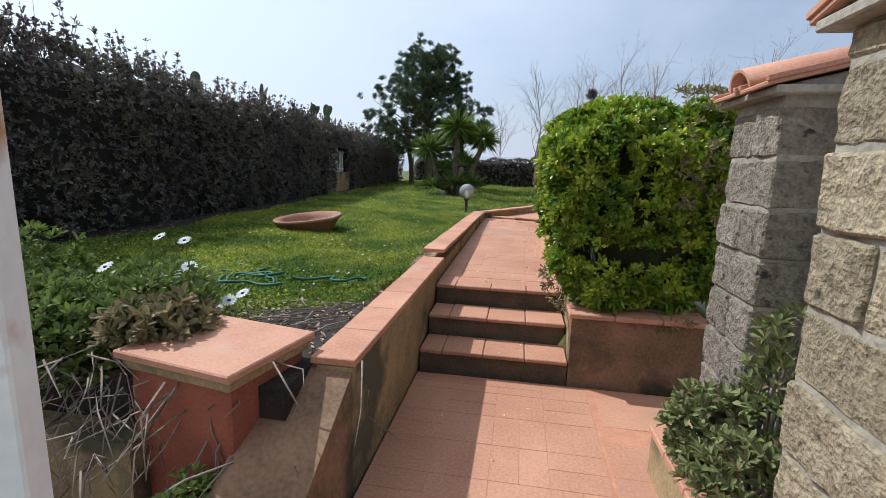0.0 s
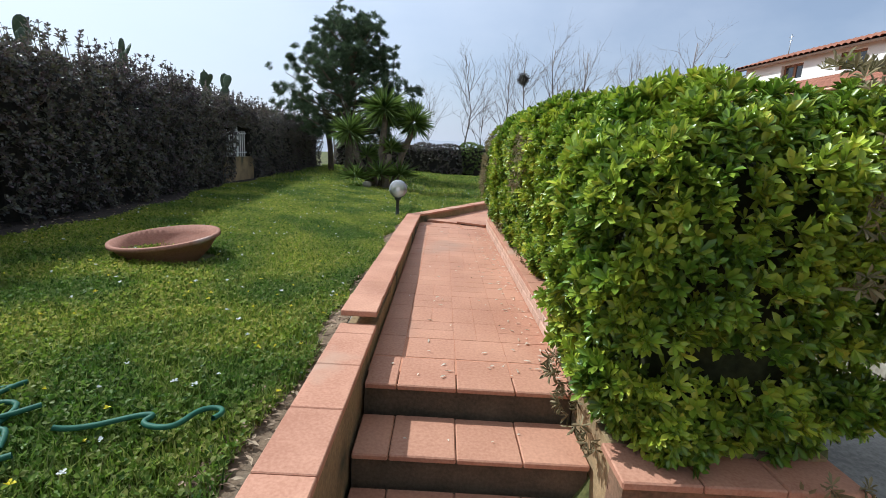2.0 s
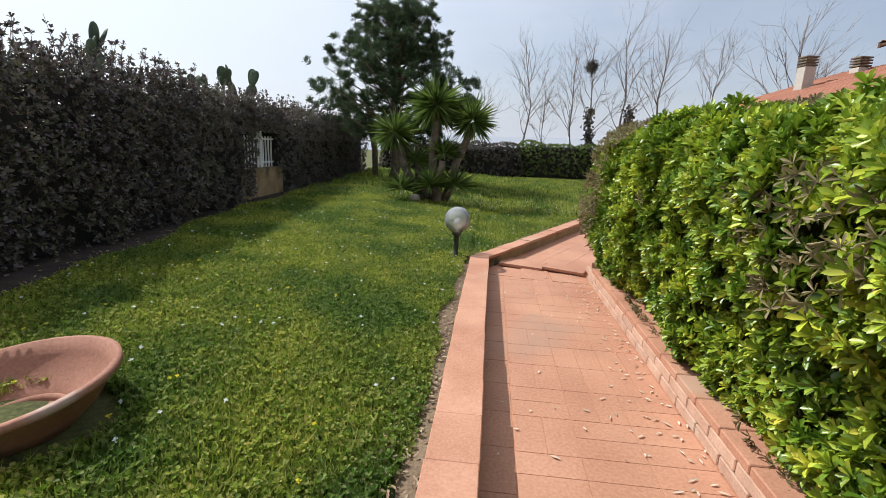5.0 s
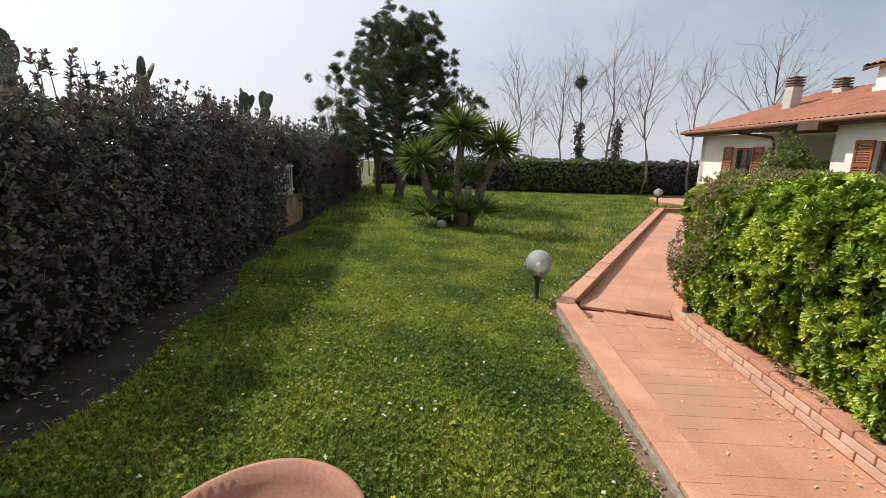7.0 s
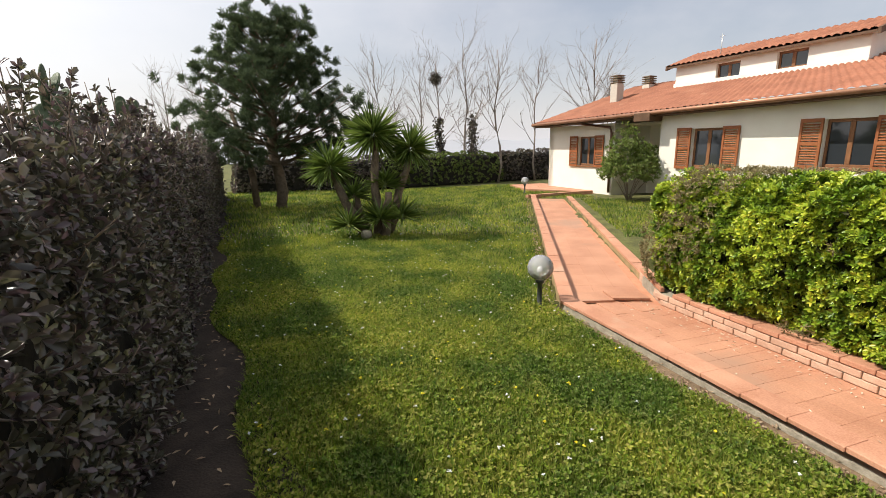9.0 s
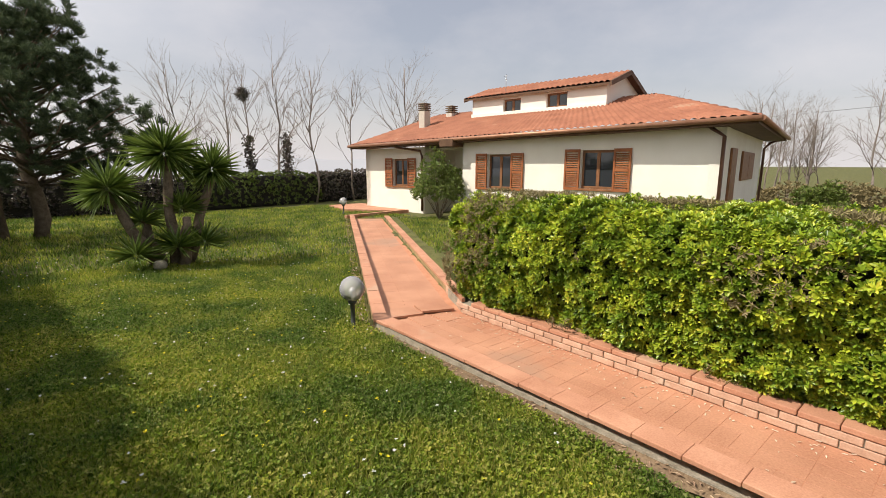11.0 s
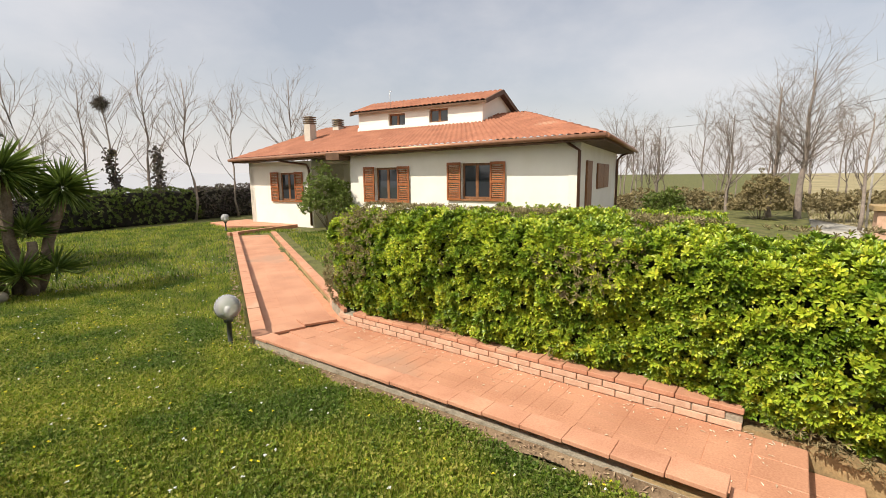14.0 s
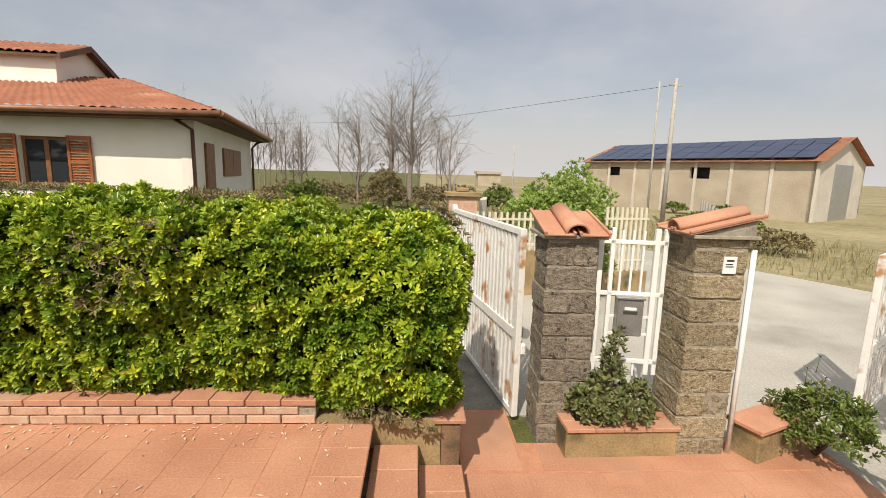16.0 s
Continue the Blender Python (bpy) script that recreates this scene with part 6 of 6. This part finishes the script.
def on_lawn(x, y):
    left = (x > -6.5) & (np.array([hedge_x(v) + 0.12 + 0.34 * math.exp(-((v - 2.5) / 3.5) ** 2) + 0.14 * math.sin(v * 2.3) * math.sin(v * 0.9) for v in y]) < x) & (y > -1.75)
    a2 = (x + 0.20) * 0.463 + (y - 5.31) * 0.886
    c2 = (x + 0.20) * 0.886 - (y - 5.31) * 0.463
    strip = 0.05 + 0.10 * np.abs(np.sin(y * 3.1) * np.sin(y * 1.3))
    west = left & np.where(y < 5.2, x < -0.22 - strip, (c2 < -0.05) | (a2 > 12.1)) & (y < 21.5) & (x < 7.5)
    east = (c2 > 1.75) & (a2 > 0.9) & (a2 < 11.6) & (x < 8.1) & (y > 6.6)
    return (west | east) & (np.hypot(x + 1.93, y - 1.78) > 0.33) & ~((np.abs(x + 0.4) < 0.35) & (y < -1.25))


def scatter(n, x0, x1, y0, y1, rng):
    x, y = rng.uniform(x0, x1, n), rng.uniform(y0, y1, n)
    k = on_lawn(x, y)
    return x[k], y[k]


def near(x, y):
    return np.min(np.hypot(x[:, None] - EYES[:, 0], y[:, None] - EYES[:, 1]), 1)


rng = np.random.default_rng(500)
ch = []
for n, box4, keep, hgt, wid in ((330000, (-4.2, -0.2, -1.75, 6.5), (0, 4.6), (0.03, 0.085), 0.008), (150000, (-5.0, 2.5, 3.0, 11.0), (4.4, 9.5), (0.04, 0.085), 0.011), (70000, (-5.5, 8.0, 8.0, 21.5), (9.3, 30), (0.05, 0.11), 0.022)):
    x, y = scatter(n, *box4, rng)
    d = near(x, y)
    k = (d >= keep[0]) & (d < keep[1])
    x, y = x[k], y[k]
    tuft = np.array([noise.noise((a * 1.4, b * 1.4, 9.0)) for a, b in zip(x[::8], y[::8])]).repeat(8)[:len(x)]
    tuft = np.pad(tuft, (0, len(x) - len(tuft)), mode="edge")
    h = rng.uniform(*hgt, len(x)) * (1 + 0.5 * tuft)
    ch.append(blades(x, y, lawn_ground(x, y) - 0.004, h, wid, rng, 1.0))
v, f = merge(ch)
raw("grass", v, f, L_GRASS, None, "short weedy green lawn grass", "stuff", "grass")
x, y = scatter(66000, -4.4, -0.2, -1.75, 9.0, rng)
z = lawn_ground(x, y) + rng.uniform(0.015, 0.06, len(x))
v, f = rosettes(np.stack([x, y, z], 1), unit(rng.normal(0, 0.35, (len(x), 3)) + [0, 0, 1.0]), 4, 0.024, 0.017, 1.2, rng)
raw("clover", v, f, L_GRASS, None, "low clover and weeds among the lawn grass", "stuff", "weeds")
x, y = scatter(1800, -4.4, 3.0, -1.2, 12.0, rng)
v, f = rosettes(np.stack([x, y, lawn_ground(x, y) + 0.065], 1), np.repeat([[0, 0, 1.0]], len(x), 0), 6, 0.015, 0.010, 1.3, rng)
k = len(f) // 3
raw("yellow_flowers", v, f[:k], L_YELLOW, None, "tiny yellow flowers scattered in the lawn", "stuff", "flowers")
raw("lawn_daisies", v, f[k:2 * k], L_PETAL, None, "tiny white daisies scattered in the lawn", "stuff", "flowers")
# bare earth and fallen leaves along the kerbs
yy = np.arange(-1.5, 5.5, 0.16)
def bank(t):
    return (0.16 if t < 0.4 else 0.235 - (t - 0.4) * 0.018) - 0.115


sv = [(-0.19, t, bank(t)) for t in yy] + [(-0.36 - 0.11 * math.sin(t * 3.1) * math.sin(t * 1.3) - 0.05 * noise.noise((t * 2, 0, 0)), t, 0.060) for t in yy]
n_ = len(yy)
raw("soil_strip", sv, [(i + 1, i, n_ + i, n_ + i + 1) for i in range(n_ - 1)], M_SOIL, None, "bare brown earth along the garden wall", "structure", "soil")
n = 1100
x, y = rng.uniform(-0.46, -0.2, n), rng.uniform(-1.4, 5.4, n)
lz = np.array([0.07 + max(bank(b) - 0.06, 0) * min(max((a + 0.4) / 0.21, 0), 1) for a, b in zip(x, y)])
v, f = leaf_arrays(np.stack([x, y, lz], 1), np.concatenate([rng.normal(0, 1, (n, 2)), rng.normal(0, 0.12, (n, 1))], 1), rng.normal(0, 0.2, (n, 3)) + [0, 0, 1.0], rng.uniform(0.02, 0.05, n), 0.014)
x2 = np.concatenate([1.07 - np.abs(rng.normal(0, 0.14, 190)), rng.uniform(0.05, 1.0, 50)])
y2 = rng.uniform(0.1, 5.3, 240)
v2, f2 = leaf_arrays(np.stack([x2, y2, np.full(240, 0.007)], 1), np.concatenate([rng.normal(0, 1, (240, 2)), rng.normal(0, 0.05, (240, 1))], 1), rng.normal(0, 0.2, (240, 3)) + [0, 0, 1.0], rng.uniform(0.02, 0.06, 240), 0.013)
n = 500
t = rng.uniform(0, 11.5, n)
x3, y3 = -0.24 + 0.463 * t - rng.uniform(0.02, 0.16, n), 5.31 + 0.886 * t + 0.02
v3, f3 = leaf_arrays(np.stack([x3, y3, np.full(n, 0.075)], 1), np.concatenate([rng.normal(0, 1, (n, 2)), rng.normal(0, 0.12, (n, 1))], 1), rng.normal(0, 0.2, (n, 3)) + [0, 0, 1.0], rng.uniform(0.03, 0.06, n), 0.02)
n = 26
x4 = rng.uniform(0.08, 1.06, n)
step = rng.integers(0, 4, n)
y4 = np.choose(step, [rng.uniform(-2.6, -0.7, n), rng.uniform(-0.62, -0.36, n), rng.uniform(-0.30, -0.03, n), rng.uniform(0.04, 0.3, n)])
z4 = np.choose(step, [np.full(n, -0.494), np.full(n, -0.324), np.full(n, -0.159), np.full(n, 0.006)])
v4, f4 = leaf_arrays(np.stack([x4, y4, z4], 1), np.concatenate([rng.normal(0, 1, (n, 2)), rng.normal(0, 0.04, (n, 1))], 1), rng.normal(0, 0.2, (n, 3)) + [0, 0, 1.0], rng.uniform(0.014, 0.032, n), 0.010)
v5, f5 = merge([(v2, f2), (v4, f4)])
raw("path_leaves", v5, f5, M_PALELEAF, None, "pale dry leaves fallen on the path and steps", "stuff", "leaves")
v, f = merge([(v, f), (v3, f3)])
raw("fallen_leaves", v, f, M_LITTER, None, "dry pale fallen leaves along the path edges", "stuff", "leaves")
# bare earth strip; part of its darkness is painted hedge shade
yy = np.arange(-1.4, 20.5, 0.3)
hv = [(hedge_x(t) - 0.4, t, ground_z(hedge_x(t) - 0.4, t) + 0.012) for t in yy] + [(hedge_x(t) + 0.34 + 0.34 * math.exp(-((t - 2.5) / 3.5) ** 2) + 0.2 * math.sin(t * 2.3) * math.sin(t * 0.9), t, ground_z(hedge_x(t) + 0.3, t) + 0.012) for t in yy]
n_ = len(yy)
raw("hedge_soil", hv, [(i + 1, i, n_ + i, n_ + i + 1) for i in range(n_ - 1)], M_HUMUS, None, "bare earth under the boundary hedge, hedge shade darkened into its colour", "structure", "soil")
n = 420
xg, yg = rng.uniform(-1.3, -0.22, n), rng.uniform(-1.9, -1.1, n)
v, f = leaf_arrays(np.stack([xg, yg, np.full(n, 0.118)], 1), np.concatenate([rng.normal(0, 1, (n, 2)), rng.normal(0, 0.15, (n, 1))], 1), rng.normal(0, 0.25, (n, 3)) + [0, 0, 1.0], rng.uniform(0.02, 0.05, n), 0.016)
raw("bed_litter", v, f, M_LITTER, None, "dry leaves fallen on the daisy bed", "stuff", "leaves")
n = 520
y = rng.uniform(-1.2, 12.0, n)
x = np.array([hedge_x(v) for v in y]) + np.abs(rng.normal(0.15, 0.38, n))
v, f = leaf_arrays(np.stack([x, y, lawn_ground(x, y) + 0.02], 1), np.concatenate([rng.normal(0, 1, (n, 2)), rng.normal(0, 0.15, (n, 1))], 1), rng.normal(0, 0.2, (n, 3)) + [0, 0, 1.0], rng.uniform(0.03, 0.06, n), 0.018)
raw("hedge_litter", v, f, M_LITTER, None, "dry leaves fallen under the boundary hedge", "stuff", "leaves")
# dry sticks lying on the bare earth behind the pier
sticks = thing("dry_sticks", -0.52, -1.5, 0.115, "thin dry sticks lying on the bare earth by the wall", "sticks")
for k in range(16):
    bm = bmesh.new()
    a, ln = rng.uniform(0, 6.28), rng.uniform(0.08, 0.22)
    c = Vector((rng.normal(0, 0.16), rng.normal(0, 0.16), 0.012))
    d = Vector((math.cos(a), math.sin(a), rng.normal(0, 0.05))) * ln
    tube(bm, [c - d, c + Vector((rng.normal(0, 0.015), rng.normal(0, 0.015), 0.008)), c + d], [0.005, 0.004, 0.003], 4)
    part("stick", bm, M_DEADWOOD, sticks)
# dry grass of the verge and the field's near edge
n = 16000
x, y = rng.uniform(5, 34, n), rng.uniform(-24, 0, n)
edge = (y + 9.4) - (x - 9.8) * 0.45
k = (edge < -0.1) & (edge > -9)
x, y = x[k], y[k]
v, f = blades(x, y, np.full(len(x), -0.55), rng.uniform(0.12, 0.45, len(x)), 0.03, rng, 0.9)
raw("field_grass", v, f, L_DRYGRASS, None, "tall dry grass along the road verge", "stuff", "grass")

# ---- paving pieces ----
TILE_MESH = {}


def tile(parent, x, y, z, sx, sy, mat, name="tile", turn=0.0, th=0.02):
    key = (round(sx, 3), round(sy, 3), mat.name, name)
    if key not in TILE_MESH:
        TILE_MESH[key] = mesh_of(name, box(-sx / 2, sx / 2, -sy / 2, sy / 2, -th, 0, 0.0009), mat)
    ob = new(name, TILE_MESH[key])
    ob.parent = parent
    ob.matrix_basis = pose(x, y, z, RNG.normal(0, 0.1), RNG.normal(0, 0.1), turn)
    return ob


def basket(parent, x0, x1, y0, y1, z, mat, g=0.003, size=0.30):
    """Pairs of long tiles, turned block by block, trimmed to the edges."""
    j, y = 0, y0
    while y < y1 - 0.03:
        i, x = 0, x0
        while x < x1 - 0.03:
            bx, by = min(size, x1 - x), min(size, y1 - y)
            if (i * 7 + j * 5 + (i * j) % 3) % 2 and bx > 0.2:
                for k in range(2):
                    tile(parent, x + bx * (k + 0.5) / 2, y + by / 2, z, bx / 2 - g, by - g, mat)
            else:
                for k in range(2):
                    tile(parent, x + bx / 2, y + by * (k + 0.5) / 2, z, bx - g, by / 2 - g, mat)
            x, i = x + size, i + 1
        y, j = y + size, j + 1


for xa, xb in ((0.19, 0.475), (0.475, 0.775), (0.775, 1.07)):
    tile(path_bed, (xa + xb) / 2, 0.475, 0.0, xb - xa - 0.004, 0.28, M_COTTO)
basket(path_bed, 0.17, 1.07, 0.62, 5.12, 0.0, M_COTTO)
y = 0.34
while y < 5.4:
    tile(path_bed, 0.087, y + 0.15, 0.0, 0.155, 0.296, M_COTTO)
    y += 0.3
basket(landing, 0.0, 1.2, -3.9, -0.7, -0.5, M_COTTO)
for k in range(8):
    tile(landing, 1.40, -3.6 + 0.3 * k, -0.5, 0.36, 0.296, M_COTTO)
tile(landing, 1.7, -0.94, -0.5, 0.9, 0.46, M_COTTO)
turn2 = -math.degrees(math.atan2(D2.x, D2.y))
s = 0.55
while s < 11.6:
    for off in (0.36, 0.66, 0.96):
        p = Vector((-0.20, 5.31, 0)) + D2 * (s + 0.29) + N2 * off
        tile(path_bed, p.x, p.y, 0.0, 0.2975, 0.583, M_COTTO, "slab", turn2)
    s += 0.585
for (x, y, z, sx, sy, tn, tx) in ((0.20, 5.27, 0.004, 0.36, 0.36, -10, 0), (0.52, 5.23, 0.006, 0.30, 0.42, -4, 1), (0.86, 5.16, 0.004, 0.34, 0.34, 0, 0), (0.42, 5.64, 0.028, 0.50, 0.42, -14, -3), (0.90, 5.52, 0.034, 0.46, 0.40, -20, -4)):
    ob = tile(path_bed, x, y, z, sx, sy, M_COTTO, "slab", tn, 0.03)
    ob.matrix_basis = pose(x, y, z, tx, 1.0, tn)

# bricks of the bed wall: two courses on edge and a cap course
bed_front = bpy.data.objects["wall_bed_front"]


def brick(parent, x, y, z, ln, h, th, turn, mat, name="brick"):
    key = (round(ln, 3), round(h, 3), mat.name, name)
    if key not in TILE_MESH:
        TILE_MESH[key] = mesh_of(name, box(-th / 2, th / 2, -ln / 2, ln / 2, 0, h, 0.005), mat)
    ob = new(name, TILE_MESH[key])
    ob.parent = parent
    ob.matrix_basis = pose(x, y, z, 0, RNG.normal(0, 0.4), turn + RNG.normal(0, 0.3))


for c in range(2):
    y = 0.42 + 0.12 * c
    while y < 5.05:
        brick(bed_front, 1.088, y + 0.12, 0.005 + c * 0.068, 0.238, 0.060, 0.035, 0, M_BRICK)
        y += 0.248
y = 0.41
while y < 4.9:
    brick(bed_front, 1.17, y + 0.125, 0.142, 0.245, 0.045, 0.21, 0, M_COTTO2, "cap_brick")
    y += 0.252
for k in range(4):
    for c in range(3):
        p = Vector((1.13, 5.16, 0)) + D2 * (0.12 + 0.245 * k)
        brick(bed_front, p.x, p.y, 0.005 + 0.066 * c, 0.236, 0.058, 0.05, turn2, M_BRICK if c < 2 else M_COTTO2)
# stones of the curved wall beside the drive
drive_wall = bpy.data.objects["wall_drive"]
corners = [Vector(p) for p in ((4.60, 7.2, 0), (4.25, 3.0, 0), (4.15, 0.9, 0), (4.4, 0.7, 0), (7.2, 0.3, 0))]
for c in range(9):
    for a, b in zip(corners, corners[1:]):
        d = b - a
        ln = d.length
        n = max(int(ln / 0.27), 1)
        tn = -math.degrees(math.atan2(d.x, d.y))
        for k in range(n):
            t = (k + 0.5 + 0.25 * (c % 2)) / n
            if t < 1 and not (a.y > 5 and c < 3 and t < 0.2):
                p = a + d * t
                brick(drive_wall, p.x, p.y, -1.15 + c * 0.135, ln / n - 0.018, 0.12, 0.07, tn, M_STONEW, "stone")
